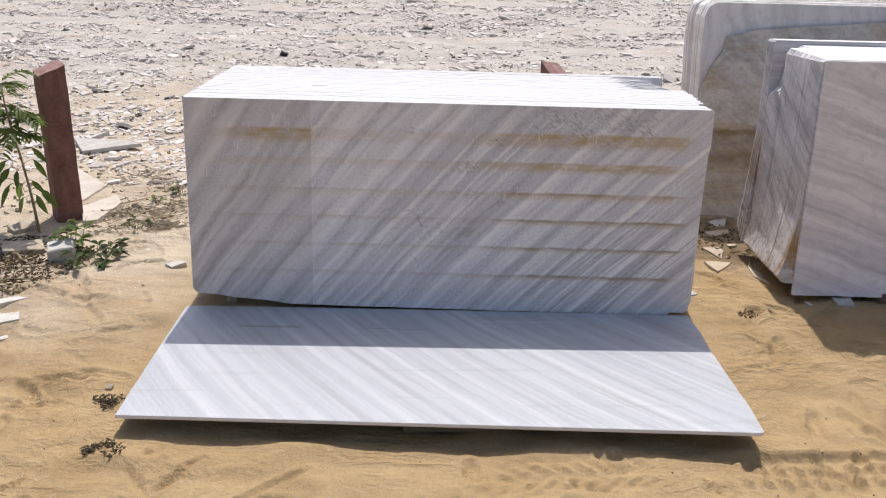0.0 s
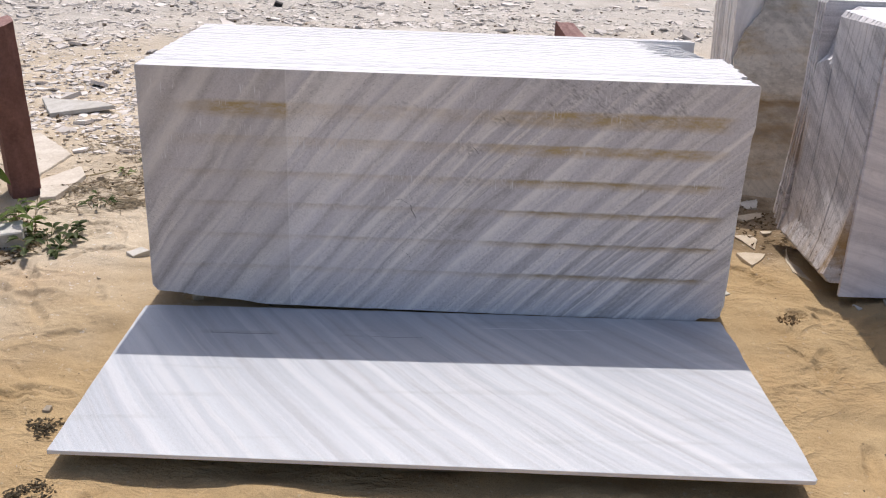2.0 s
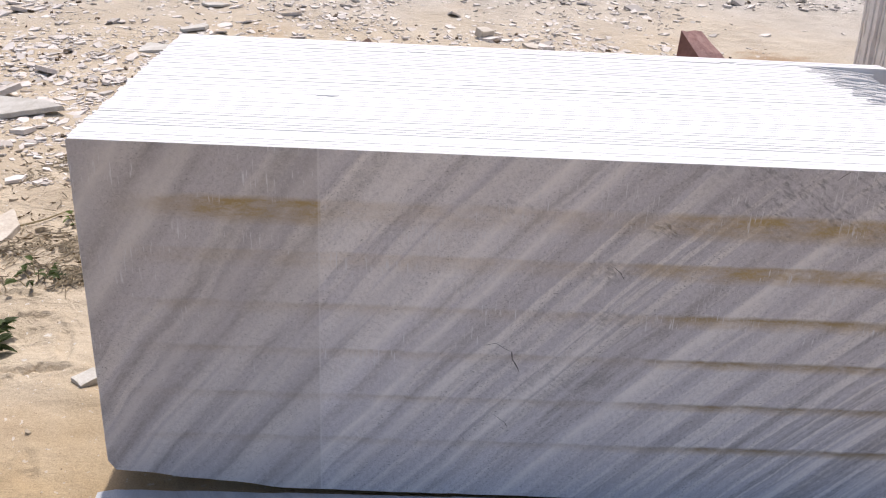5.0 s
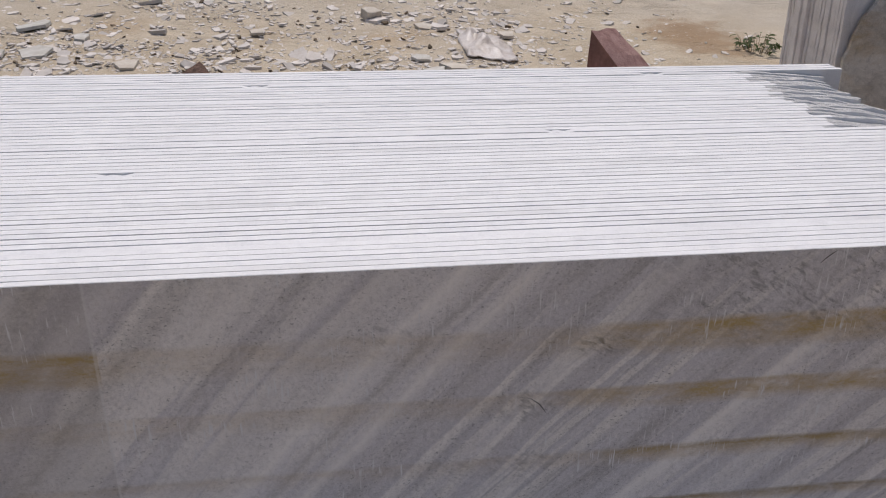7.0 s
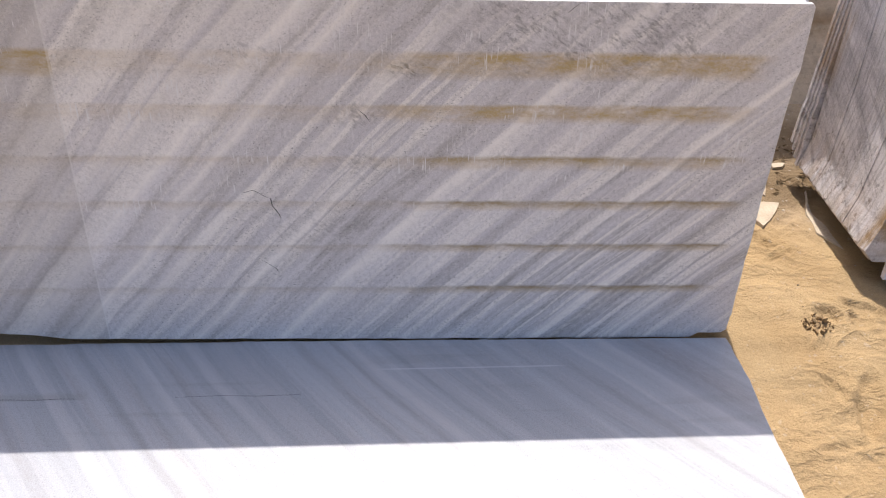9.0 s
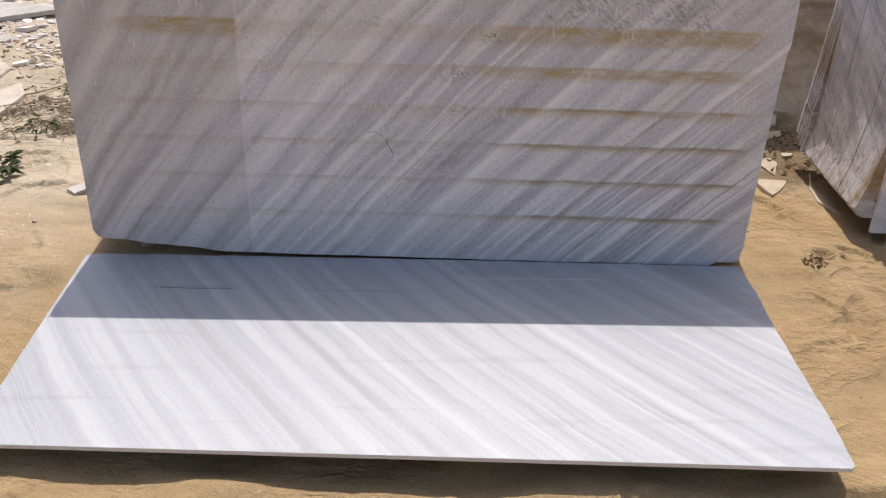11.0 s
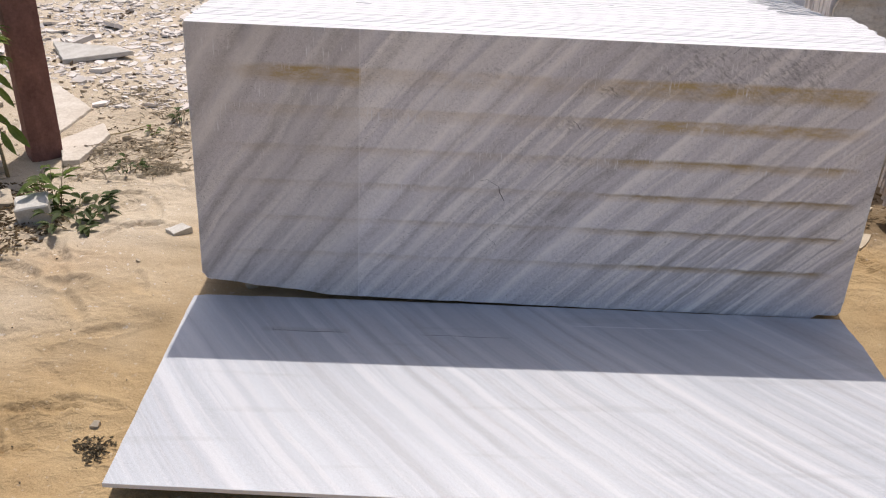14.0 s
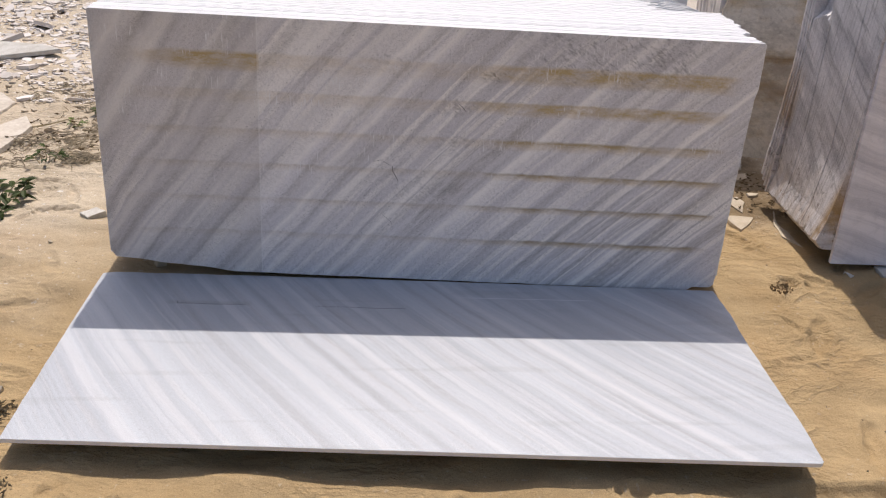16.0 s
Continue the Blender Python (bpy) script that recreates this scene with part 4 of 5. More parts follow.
offcut("marble_offcut", [(-3.14, 7.15), (-2.62, 7.02), (-2.48, 6.93), (-2.92, 6.77)], 0.026, (5, -3), M_PLATE, "large white marble offcut lying tilted on waste", 1, sink=-0.03)
offcut("marble_offcut", [(-2.327, 5.301), (-2.19, 5.57), (-2.10, 5.42), (-2.129, 5.058), (-2.204, 5.032)], 0.024, (1, 1), M_SUNK, "flat pale marble offcut half sunk beside the post", 2, sink=0.004)
offcut("marble_offcut", [(-2.90, 6.22), (-2.75, 6.25), (-2.367, 5.853), (-2.40, 5.457), (-2.62, 5.45)], 0.024, (1, 1), M_SUNK, "pale marble offcut half sunk in the sand", 3, sink=0.004)
offcut("marble_offcut", [(-1.462, 4.330), (-1.402, 4.382), (-1.348, 4.345), (-1.412, 4.285)], 0.026, (4, -3), M_PLATE, "small white marble offcut on the sand", 4, sink=0.002)
# shards between the stacks: their shade is put in by the darker material
offcut("marble_offcut", [(1.634, 4.582), (1.692, 4.6), (1.795, 4.6), (1.732, 4.5), (1.66, 4.419), (1.647, 4.46)], 0.012, (-3, 3), M_DUSTY_SHADED, "pointed white marble offcut beside the bundle", 5, sink=-0.002)
offcut("marble_offcut", [(1.935, 4.683), (1.893, 4.527), (1.915, 4.45), (1.925, 4.304), (1.862, 4.4), (1.87, 4.52)], 0.01, (2, 3), M_DUSTY_SHADED, "slim white marble splinter beside the side stack", 6)
offcut("marble_offcut", [(1.685, 4.81), (1.782, 4.806), (1.802, 4.75), (1.754, 4.644)], 0.014, (5, -4), M_DUSTY_SHADED, "small grey marble offcut in the shade", 7)
offcut("marble_offcut", [(1.794, 5.115), (1.831, 5.053), (1.964, 5.149), (2.037, 5.209), (2.025, 5.242)], 0.014, (4, 6), M_DUSTY_SHADED, "grey marble offcut between the stacks", 8)
offcut("marble_offcut", [(1.62, 5.02), (1.7, 5.0), (1.74, 5.06), (1.68, 5.1)], 0.014, (-5, 4), M_DUSTY_SHADED, "grey marble offcut between the stacks", 9)
offcut("marble_offcut", [(1.855, 4.87), (1.927, 4.885), (1.903, 4.853), (1.856, 4.84)], 0.02, (2, 4), M_DUSTY_SHADED, "small white marble splinter in the shade between stacks", 15)
offcut("marble_offcut", [(1.899, 5.361), (2.025, 5.405), (1.986, 5.285), (1.92, 5.269)], 0.022, (3, -4), M_PLATE, "grey marble offcut at the foot of the rear stack", 16)
offcut("marble_offcut", [(2.017, 4.065), (2.047, 4.031), (2.023, 4.015)], 0.012, (3, 2), M_PLATE, "tiny white marble chip in the shade of the stack", 17)
offcut("marble_offcut", [(1.405, 4.145), (1.425, 4.112), (1.462, 4.13), (1.445, 4.172)], 0.014, (2, 3), M_PLATE, "tiny white marble chip on sand", 10)
offcut("marble_offcut", [(2.179, 4.11), (2.279, 4.109), (2.262, 4.02), (2.18, 4.02)], 0.016, (3, -3), M_PLATE, "small white marble chip in the shade of the stack", 11)
offcut("marble_offcut", [(-2.12, 3.69), (-1.995, 3.745), (-1.965, 3.67), (-2.04, 3.62)], 0.022, (3, 3), M_PLATE, "white marble offcut half covered by sand", 12)
offcut("marble_offcut", [(-2.17, 3.83), (-2.085, 3.91), (-2.02, 3.90), (-2.12, 3.78)], 0.018, (-4, 3), M_PLATE, "slim white marble offcut on sand", 13)
offcut("marble_offcut", [(-2.02, 3.56), (-1.985, 3.585), (-1.965, 3.555), (-1.99, 3.535)], 0.012, (2, 2), M_PLATE, "tiny white marble chip on sand", 14)
block("marble_block", (0.14, 0.12, 0.12), pose(-2.065, 4.41, 0.045, 8, -6, 18), M_PLATE, 21.0, 0.008, label="rough white marble block beside a weed", category="stone block")
# these two take the darker material in place of the sapling's shade
block("marble_block", (0.22, 0.15, 0.05), pose(-2.36, 4.55, 0.012, 4, 6, 30), M_DUSTY_SHADED, 22.0, 0.008, label="flat grey marble block under dry litter", category="stone block")
block("marble_block", (0.15, 0.11, 0.05), pose(-2.52, 4.90, 0.012, 3, -6, 50), M_DUSTY_SHADED, 24.0, 0.008, label="grey marble block beside the sapling's foot", category="stone block")
block("dark_stone", (0.13, 0.10, 0.08), pose(0.225, 9.15, ground_z(0.22, 9.15) + 0.04, 10, 5, 30), M_SUNK, 31.0, 0.012, label="dark angular stone with a pale top on sand", category="stone")
block("dark_stone", (0.11, 0.07, 0.08), pose(-2.28, 12.6, ground_z(-2.28, 12.6) + 0.03, 10, 15, 10), M_BLACK, 32.0, 0.012, label="small black stone among chippings", category="stone")
block("dark_stone", (0.09, 0.07, 0.06), pose(-1.74, 6.02, ground_z(-1.74, 6.02) + 0.025, 0, 8, 10), M_BLACK, 33.0, 0.01, label="small black stone behind the bundle", category="stone")
block("pale_stone", (0.04, 0.035, 0.028), pose(-1.0, 3.93, ground_z(-1.0, 3.93) + 0.012, 0, 8, 30), M_DUSTY_SHADED, 34.0, 0.008, label="pale pebble under the raised slab edge", category="stone")


plate_rng = random.Random(93)
for px, py, size in ((-1.83, 8.80, 0.15), (-0.62, 8.79, 0.15), (-2.22, 9.87, 0.26), (-2.22, 9.08, 0.30), (-2.05, 8.46, 0.24), (-2.38, 8.43, 0.28), (-1.40, 8.18, 0.20), (0.57, 7.95, 0.20),
                     (0.70, 8.01, 0.20), (0.77, 7.83, 0.15), (0.51, 8.21, 0.16), (1.22, 8.77, 0.17), (1.30, 7.78, 0.11), (0.62, 8.93, 0.15)):
    ring = [a + plate_rng.uniform(-0.4, 0.4) for a in (0.5, 1.7, 2.9, 4.2, 5.5)]
    ring = [(px + size * 0.55 * math.cos(a) * plate_rng.uniform(0.7, 1.1), py + size * 0.5 * math.sin(a) * plate_rng.uniform(0.6, 1.1)) for a in ring]
    offcut("marble_offcut", ring, plate_rng.uniform(0.012, 0.022), (plate_rng.uniform(-5, 9), plate_rng.uniform(-7, 7)), plate_rng.choice((M_PLATE, M_SUNK)),
           "broken pale marble plate lying among chippings", px * 3.1, sink=-0.012)


def flakes(count, place, size, seed, thick=(0.12, 0.3), tilt=0.3, lift=0.0):
    """Broken flakes strewn over the ground, each a wedge with its own outline. place(rng) gives x, y or None."""
    r = random.Random(seed)
    verts, faces = [], []
    made = 0
    while made < count:
        p = place(r)
        if p is None:
            continue
        made += 1
        x, y = p
        s = size(r, x, y)
        k = r.choice((4, 4, 5, 5, 6))
        th = s * r.uniform(*thick)
        yaw, sq = r.uniform(0, 6.28), r.uniform(0.45, 0.9)
        tx, ty = r.gauss(0, tilt), r.gauss(0, tilt)
        cz = ground_z(x, y) + th * 0.35 + lift
        base = len(verts)
        ring = []
        for i in range(k):
            a = 6.283 * (i + r.uniform(-0.28, 0.28)) / k
            rr = s * 0.5 * r.uniform(0.75, 1.15)
            px, py = rr * math.cos(a), rr * math.sin(a) * sq
            ring.append((px * math.cos(yaw) - py * math.sin(yaw), px * math.sin(yaw) + py * math.cos(yaw)))
        for f, dz in ((1.0, th * 0.5), (1.06, -th * 0.6)):
            for px, py in ring:
                verts.append((x + px * f, y + py * f, cz + dz + px * tx + py * ty))
        faces.append(tuple(range(base, base + k)))
        faces += [(base + i, base + k + i, base + k + (i + 1) % k, base + (i + 1) % k) for i in range(k)]
    return verts, faces


def waste(r):
    """Where marble waste lies: thick behind and to one side, thin on the sandy track."""
    y = 5.9 + 24.0 * r.random() ** 1.5
    half = 1.0 + 0.50 * y
    x = r.uniform(-half, half)
    d = 0.62 + 0.9 * wave(x, y, 5.0, 0.45) + 0.5 * wave(x, y, 8.0, 1.4)
    d *= 1.0 if y > 11 else (smooth(3.0, -0.6, x - 0.35 * (y - 8)) * 0.95 + 0.05) * smooth(5.3, 6.7, y)
    if x > -1.3:
        d *= smooth(6.8, 8.2, y)
    if 1.5 < x < 4.9 and y < 6.3:
        return None
    return (x, y) if r.random() < d else None


def waste_size(r, x, y):
    return min(0.30, max(0.016, 0.019 * math.exp(r.gauss(0.25, 0.66)) * (0.72 + 0.035 * y)))


v, f = flakes(100000, waste, waste_size, 11, (0.05, 0.15), 0.17)
tagged(mesh_object("marble_chippings", v, f, M_FLAKE), "countless broken white and grey marble flakes strewn over ground", "rubble", kind="stuff")
v, f = flakes(2200, waste, lambda r, x, y: 0.012 + 0.035 * r.random() ** 2 * (0.6 + 0.07 * y), 12, (0.2, 0.45))
tagged(mesh_object("dark_rubble", v, f, M_DARKBIT), "scattered brown and dark stone crumbs among the chippings", "rubble", kind="stuff")


def yard(r):
    """Sparse chips on the open sand, more to one side behind the post."""
    x, y = r.uniform(-3.2, 2.3), r.uniform(2.3, 6.4)
    if -1.3 < x < 1.45 and 2.75 < y < 5.2:
        return None
    keep = 0.018 + 0.9 * smooth(-1.4, -2.2, x) * smooth(4.6, 5.6, y) + 0.5 * smooth(5.2, 6.2, y)
    return (x, y) if r.random() < keep else None


v, f = flakes(700, yard, lambda r, x, y: 0.008 + 0.045 * r.random() ** 3, 13, (0.2, 0.5))
tagged(mesh_object("small_chips", v, f, M_DUSTY_SHADED), "small pale stone chips scattered on the sand", "gravel", kind="stuff")
v, f = flakes(170, lambda r: yard(r) if r.random() < 0.5 else (lambda x, y: None if -1.3 < x < 1.45 and 2.75 < y < 5.2 else (x, y))(r.uniform(-2.6, 2.2), r.uniform(2.3, 5.0)),
              lambda r, x, y: 0.003 + 0.008 * r.random() ** 3, 14, (0.4, 0.7))
tagged(mesh_object("soil_crumbs", v, f, M_DARKBIT), "small dark soil crumbs and pebbles on sand", "gravel", kind="stuff")


# ---- clod, litter, plants ----
def clod(x0, y0, radius, count, seed):
    r = random.Random(seed)
    def at(r_):
        a, q = r_.uniform(0, 6.283), radius * r_.random() ** 0.7
        return (x0 + q * math.cos(a), y0 + q * 0.8 * math.sin(a))
    return flakes(count, at, lambda r_, x, y: 0.006 + 0.014 * r_.random() ** 2, seed, (0.5, 1.0), 0.5)


v, f = clod(1.655, 3.90, 0.055, 70, 41)
tagged(mesh_object("soil_clod", v, f, M_CLOD), "crumbling clod of damp brown soil on sand", "soil clod")


def sprig(x0, y0, radius, count, seed, name, label, material, scale=1.0):
    """Dry seed pods and leaflets fallen on the sand."""
    r = random.Random(seed)
    verts, faces = [], []
    for _ in range(count):
        a, q = r.uniform(0, 6.283), radius * r.random() ** 0.6
        x, y = x0 + q * math.cos(a), y0 + q * math.sin(a) * 1.3
        yaw, l, w = r.uniform(0, 6.283), r.uniform(0.010, 0.022) * scale, r.uniform(0.003, 0.006) * (0.5 + 0.5 * scale)
        z = ground_z(x, y) + r.uniform(0.002, 0.016)
        c, s_ = math.cos(yaw), math.sin(yaw)
        b = len(verts)
        for px, py, pz in ((-l, 0, 0), (0, -w, 0.001), (l, 0, 0.004), (0, w, 0.001), (0, 0, 0.006), (0, 0, -0.004)):
            verts.append((x + px * c - py * s_, y + px * s_ + py * c, z + pz))
        for i, j in ((0, 1), (1, 2), (2, 3), (3, 0)):
            faces += [(b + i, b + j, b + 4), (b + j, b + i, b + 5)]
    return tagged(mesh_object(name, verts, faces, material), label, "plant litter", kind="stuff")


def straw(centre, spread, turn, count, seed, name, label, material, size=(0.012, 0.05)):
    """Dry grass stems and husks strewn unevenly: thin bent slivers, thickest in a few tufts."""
    r = random.Random(seed)
    tufts = [(r.gauss(0, 0.55), r.gauss(0, 0.55)) for _ in range(9)]
    verts, faces = [], []
    ca, sa = math.cos(turn), math.sin(turn)
    for _ in range(count):
        tu, tv = r.choice(tufts)
        k = 0.42 if r.random() < 0.3 else 0.17
        u, v_ = (tu + r.gauss(0, k)) * spread[0], (tv + r.gauss(0, k)) * spread[1]
        x, y = centre[0] + u * ca - v_ * sa, centre[1] + u * sa + v_ * ca
        yaw, l, w = r.uniform(0, 6.283), r.uniform(*size) * r.uniform(0.5, 1.0), r.uniform(0.0012, 0.0032)
        bend, lift = r.uniform(-0.5, 0.5) * l, r.uniform(0.0, 0.012)
        z = ground_z(x, y) + 0.002 + r.random() ** 3 * 0.010
        c, s_ = math.cos(yaw), math.sin(yaw)
        b = len(verts)
        for f in (-1.0, 0.0, 1.0):
            px, py, pz = f * l, bend * (1 - f * f), lift * (f + 1) * 0.5
            for dy, dz in ((-w, 0.0), (w, 0.0), (0.0, w * 1.6)):
                verts.append((x + px * c - (py + dy) * s_, y + px * s_ + (py + dy) * c, z + pz + dz))
        for q in (0, 3):
            for a_, e in ((0, 1), (1, 2), (2, 0)):
                faces.append((b + q + a_, b + q + e, b + q + 3 + e, b + q + 3 + a_))
    return tagged(mesh_object(name, verts, faces, material), label, "plant litter", kind="stuff")


def heap(x0, y0, seed, name, label):
    """A ragged scatter of dry pods in several small clumps."""
    r = random.Random(seed)
    for k in range(4):
        sprig(x0 + r.uniform(-0.05, 0.05), y0 + r.uniform(-0.07, 0.07), r.uniform(0.02, 0.045), 34, seed + k, name, label, M_PODS, 0.55)


heap(-1.33, 3.07, 51, "dry_pods", "small dry dark seed pods fallen on sand")
heap(-1.20, 2.68, 57, "dry_pods", "heap of dry dark seed pods on sand")
sprig(-2.28, 4.34, 0.34, 1100, 53, "dry_leaves", "dry brown leaf litter under the sapling", M_DRY)
sprig(1.80, 5.0, 0.26, 160, 55, "dry_leaves", "dark leaf litter between the stacks", M_DRY)
straw((-1.88, 5.32), (0.36, 0.26), 0.5, 380, 58, "dry_straw", "dry grey-brown straw scattered over pale sand", M_STRAW)
straw((-1.75, 5.05), (0.25, 0.10), 0.2, 260, 59, "dry_straw", "dry brown straw in a thin drift on sand", M_STRAW)
straw((-2.1, 5.95), (0.35, 0.25), 0.1, 240, 60, "dry_straw", "dry straw among pale marble offcuts", M_STRAW)
sprig(-1.85, 5.40, 0.34, 90, 54, "dry_leaves", "dry brown leaf litter behind the post", M_DRY)


def twig(p, q, w, seed, label="dry brown twig lying on the sand"):
    r = random.Random(seed)
    k, pts = 7, []
    for i in range(k):
        t = i / (k - 1)
        x, y = p[0] + (q[0] - p[0]) * t + r.uniform(-0.012, 0.012), p[1] + (q[1] - p[1]) * t + r.uniform(-0.012, 0.012)
        pts.append(Vector((x, y, ground_z(x, y) + w * 0.6 + 0.01 * math.sin(3 * t))))
    verts, faces = tube(pts, lambda t: w * (1 - 0.6 * t), 5)
    tagged(mesh_object("twig", verts, faces, M_STEM), label, "twig", "twigs")


def tube(pts, radius, sides=6):
    verts, faces = [], []
    n_ = len(pts)
    for i, p in enumerate(pts):
        d = (pts[min(i + 1, n_ - 1)] - pts[max(i - 1, 0)]).normalized()
        u = d.cross(Vector((0.3, 0.2, 1))).normalized() if abs(d.z) < 0.95 else d.cross(Vector((1, 0, 0))).normalized()
        w = d.cross(u)
        r = radius(i / (n_ - 1))
        verts += [tuple(p + (u * math.cos(6.283 * k / sides) + w * math.sin(6.283 * k / sides)) * r) for k in range(sides)]
    for i in range(n_ - 1):
        faces += [(i * sides + k, i * sides + (k + 1) % sides, (i + 1) * sides + (k + 1) % sides, (i + 1) * sides + k) for k in range(sides)]
    faces += [tuple(range(sides - 1, -1, -1)), tuple(range((n_ - 1) * sides, n_ * sides))]
    return verts, faces


for i, (p, q) in enumerate((((-2.35, 4.20), (-1.95, 4.32)), ((-2.30, 4.05), (-2.0, 4.12)), ((-2.42, 4.5), (-2.15, 4.25)), ((-2.5, 4.32), (-2.12, 4.40)), ((-2.2, 5.3), (-1.95, 5.62)), ((-2.32, 3.92), (-2.05, 4.0)))):
    twig(p, q, 0.005 + 0.002 * (i % 3), 60 + i)


def leaf_faces(verts, faces, root, tip_dir, length, width, up, fold=0.25, droop=0.35):
    """One leaf: a folded, drooping blade of eight faces."""
    d = tip_dir.normalized()
    side = d.cross(up).normalized()
    nrm = side.cross(d).normalized()
    b = len(verts)
    prof = ((0.0, 0.06), (0.25, 0.85), (0.5, 1.0), (0.78, 0.6), (1.0, 0.02))
    for t, w in prof:
        c = root + d * length * t - Vector((0, 0, 1)) * droop * length * t * t
        verts.append(tuple(c - side * width * w * 0.5 + nrm * width * w * fold))
        verts.append(tuple(c))
        verts.append(tuple(c + side * width * w * 0.5 + nrm * width * w * fold))
    for i in range(len(prof) - 1):
        for k in range(2):
            faces.append((b + 3 * i + k, b + 3 * i + k + 1, b + 3 * i + 3 + k + 1, b + 3 * i + 3 + k))


def sapling():
    r = random.Random(71)
    base = Vector((-2.405, 4.86, ground_z(-2.405, 4.86) - 0.02))
    tree = new("sapling")
    tree.matrix_world = Matrix.Translation(base)
    pts = [Vector((0, 0, 0)), Vector((-0.012, 0.01, 0.15)), Vector((-0.03, 0.02, 0.32)), Vector((-0.055, 0.025, 0.50)), Vector((-0.085, 0.03, 0.66)), Vector((-0.10, 0.03, 0.80)), Vector((-0.105, 0.03, 0.93))]
    v_, f_ = tube(pts, lambda t: 0.0095 * (1 - 0.6 * t), 8)
    tagged(mesh_object("trunk", v_, f_, M_STEM, tree, True), "slim pale green-brown stem")
    lv, lf, sv, sf = [], [], [], []
    # feathery fronds round the head
    for k in range(30):
        a = k * 2.4 + r.uniform(-0.3, 0.3)
        z = r.uniform(0.62, 0.95)
        t = z / 0.93
        root = Vector((-0.10 * t, 0.03 * t, z))
        out = Vector((math.cos(a) - 0.4, math.sin(a), r.uniform(-0.1, 0.55)))
        ln = r.uniform(0.16, 0.30)
        stem = [root + out * ln * s - Vector((0, 0, 0.35 * ln * s * s)) for s in (0, 0.3, 0.6, 1.0)]
        tv, tf = tube(stem, lambda q: 0.0022 * (1 - 0.6 * q), 4)
        o = len(sv)
        sv += tv
        sf += [tuple(i + o for i in face) for face in tf]
        for s in range(8):
            q = 0.18 + 0.8 * s / 7
            c = root + out * ln * q - Vector((0, 0, 0.35 * ln * q * q))
            for sgn in (-1, 1):
                d = out.normalized() * 0.55 + out.cross(Vector((0, 0, 1))).normalized() * sgn + Vector((0, 0, r.uniform(-0.45, 0.1)))
                leaf_faces(lv, lf, c, d, r.uniform(0.06, 0.10), r.uniform(0.018, 0.030), Vector((r.uniform(-0.3, 0.3), r.uniform(-0.3, 0.3), 1)))
    # broader hanging leaves lower down
    for k in range(12):
        a = r.uniform(0, 6.283)
        z = r.uniform(0.22, 0.52)
        root = Vector((-0.055 * z / 0.5 - 0.03, 0.02, z))
        side = Vector((math.cos(a), math.sin(a) * 0.7, 0.25))
        c = root + side * r.uniform(0.04, 0.15)
        leaf_faces(lv, lf, c, side * 0.5 + Vector((0, 0, -0.7)), r.uniform(0.10, 0.15), r.uniform(0.032, 0.048), Vector((r.uniform(-0.4, 0.4), -1, 0.4)), 0.2, 0.1)
        tv, tf = tube([root, root + (c - root) * 0.6 + Vector((0, 0, 0.012)), c], lambda q: 0.002, 4)
        o = len(sv)
        sv += tv
        sf += [tuple(i + o for i in face) for face in tf]
    tagged(mesh_object("branchwork", sv, sf, M_STEM, tree), "thin leaf stalks")
    tagged(mesh_object("crown", lv, lf, M_LEAF, tree), "narrow bright green leaflets")
    return tagged(tree, "young green sapling with feathery leaves beside the post", "sapling")


sapling()


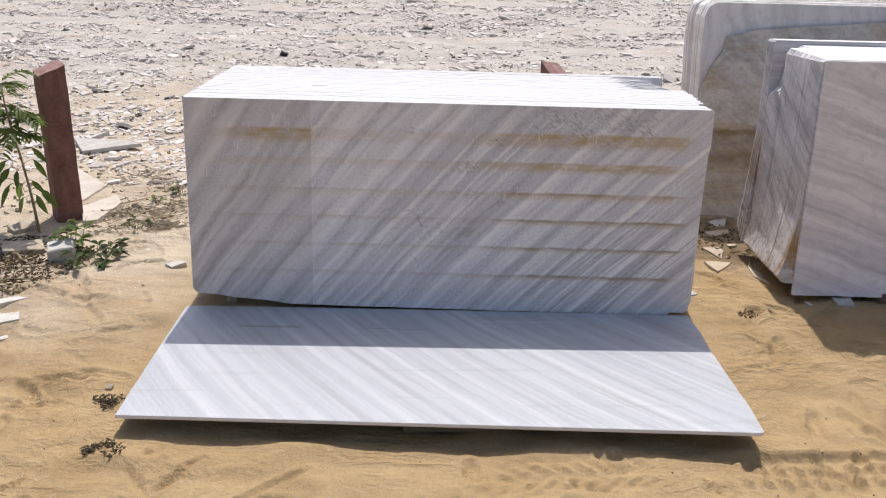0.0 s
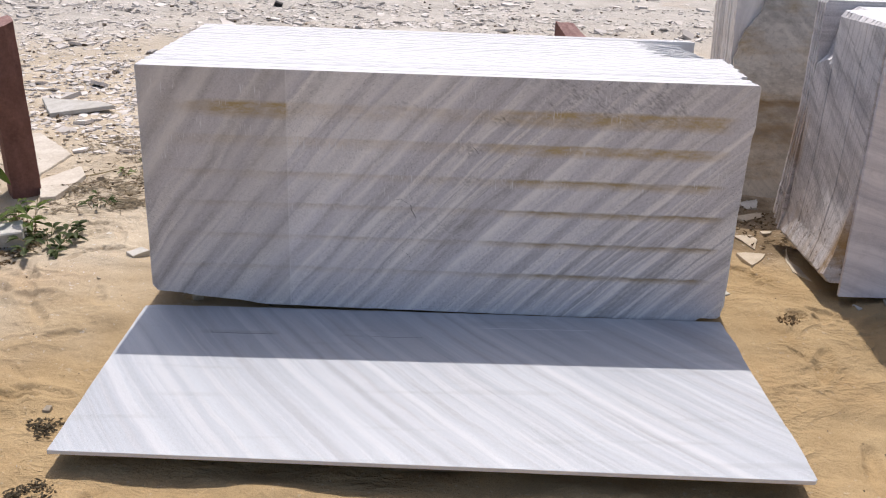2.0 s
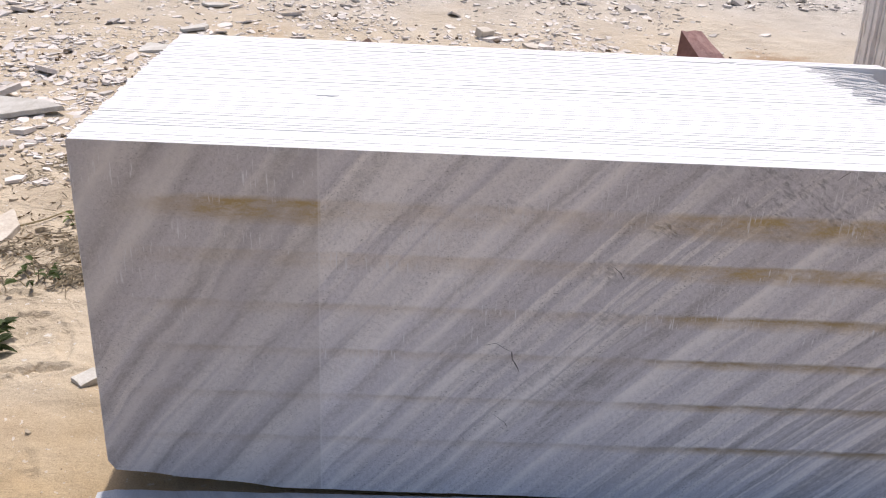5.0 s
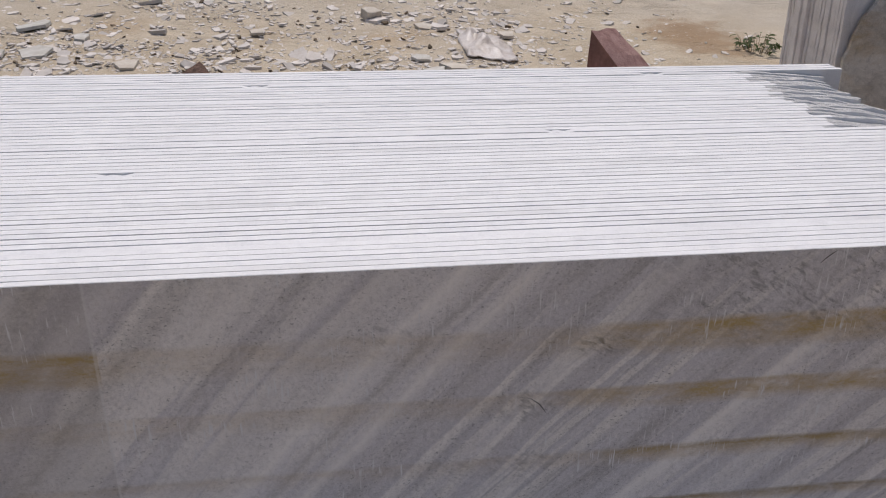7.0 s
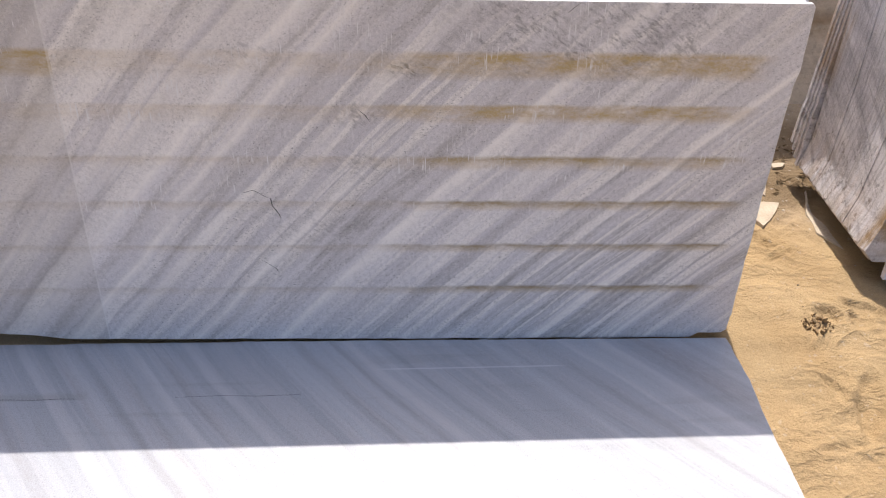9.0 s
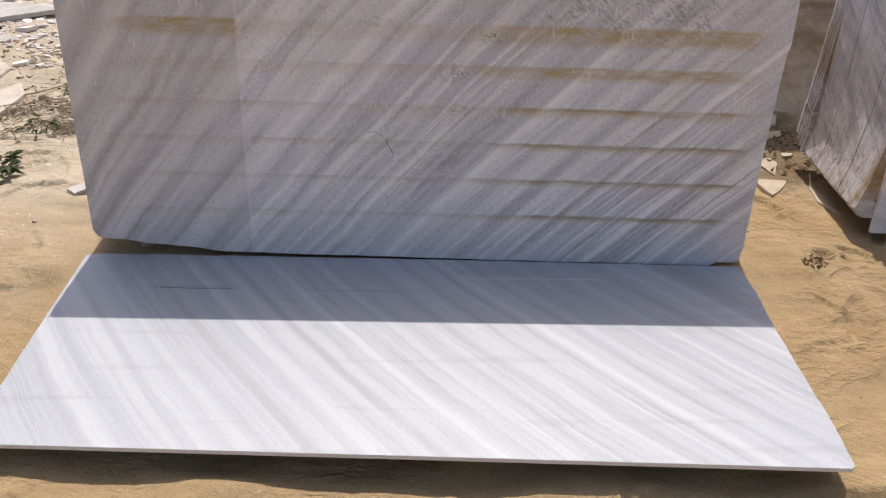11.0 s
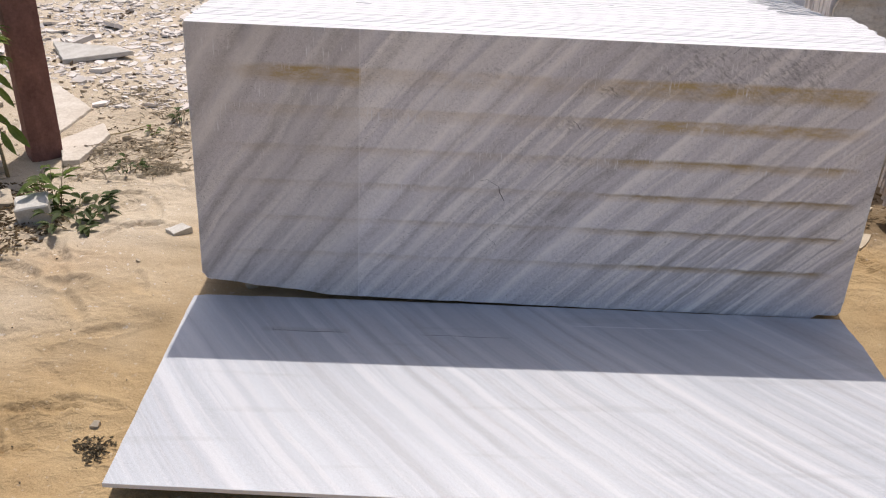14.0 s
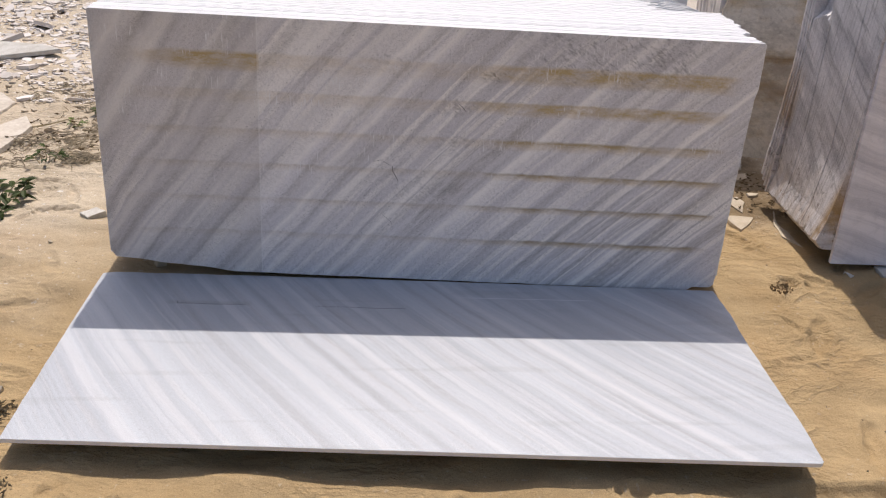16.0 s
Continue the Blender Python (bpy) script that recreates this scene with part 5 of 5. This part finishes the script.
def weed(x, y, radius, height, count, seed, material, label, leaf=(0.05, 0.09), width=0.4):
    r = random.Random(seed)
    plant = new("weed")
    plant.matrix_world = Matrix.Translation((x, y, ground_z(x, y)))
    lv, lf, sv, sf = [], [], [], []
    for k in range(count):
        a = k * 2.4 + r.uniform(-0.4, 0.4)
        h = height * r.uniform(0.2, 1.0)
        q = radius * r.random() ** 0.6
        root = Vector((q * math.cos(a) * 0.5, q * math.sin(a) * 0.5, 0))
        tip = Vector((q * math.cos(a), q * math.sin(a), h))
        tv, tf = tube([root - Vector((0, 0, 0.01)), root.lerp(tip, 0.55) + Vector((0, 0, 0.1 * h)), tip], lambda t: 0.0028 * (1 - 0.5 * t), 4)
        o = len(sv)
        sv += tv
        sf += [tuple(i + o for i in face) for face in tf]
        for j in range(3):
            b = a + r.uniform(-1.6, 1.6)
            c = root.lerp(tip, r.uniform(0.55, 1.0))
            ln = r.uniform(*leaf)
            leaf_faces(lv, lf, c, Vector((math.cos(b), math.sin(b), r.uniform(-0.1, 0.7))), ln, ln * width, Vector((r.uniform(-0.3, 0.3), r.uniform(-0.3, 0.3), 1)))
    tagged(mesh_object("stalk", sv, sf, M_STEM, plant), "thin brown stems", kind="stuff")
    tagged(mesh_object("foliage", lv, lf, material, plant), "small pointed leaves", kind="stuff")
    return tagged(plant, label, "weed", "weeds")


weed(-2.06, 4.53, 0.10, 0.22, 13, 81, M_LEAF, "leafy green weed beside a white stone block", (0.07, 0.11))
weed(-1.90, 4.44, 0.19, 0.08, 32, 82, M_WEED, "low grey-green weed sprawling over the sand", (0.05, 0.08))
weed(-1.86, 4.996, 0.10, 0.06, 9, 83, M_WEED, "small low weed on pale sand", (0.03, 0.06))
weed(-1.80, 5.70, 0.05, 0.10, 7, 84, M_WEED, "small dark weed beside the bundle", (0.04, 0.06))
weed(-1.88, 5.50, 0.07, 0.05, 5, 85, M_LEAF, "tiny green weed among litter", (0.03, 0.05))
weed(3.03, 8.36, 0.19, 0.14, 26, 86, M_WEED, "low dark weed tuft on the sandy track", (0.04, 0.07))


def plastic_bag():
    """A crumpled sheet of plastic, blown flat against the ground."""
    verts, faces = [], []
    n_ = 18
    for j in range(n_):
        for i in range(n_):
            u, w = i / (n_ - 1), j / (n_ - 1)
            x = 0.83 + 0.34 * u + 0.05 * wave(u, w, 1.0, 3)
            y = 8.25 + 0.62 * w - 0.12 * u + 0.06 * wave(u, w, 2.0, 3)
            edge_ = min(u, w, 1 - u, 1 - w)
            h = 0.012 + 0.17 * abs(wave(u, w, 3.0, 3.2)) * smooth(0, 0.3, edge_) + 0.02 * abs(wave(u, w, 4.0, 6.0))
            verts.append((x, y, ground_z(x, y) + h))
    faces = [(j * n_ + i, j * n_ + i + 1, (j + 1) * n_ + i + 1, (j + 1) * n_ + i) for j in range(n_ - 1) for i in range(n_ - 1)]
    ob = mesh_object("plastic_bag", verts, faces, M_BAG)
    ob.modifiers.new("thickness", "SOLIDIFY").thickness = 0.003
    ob.data.polygons.foreach_set("use_smooth", [True] * len(ob.data.polygons))
    return tagged(ob, "crumpled dusty plastic bag lying on the sand", "plastic bag")


plastic_bag()
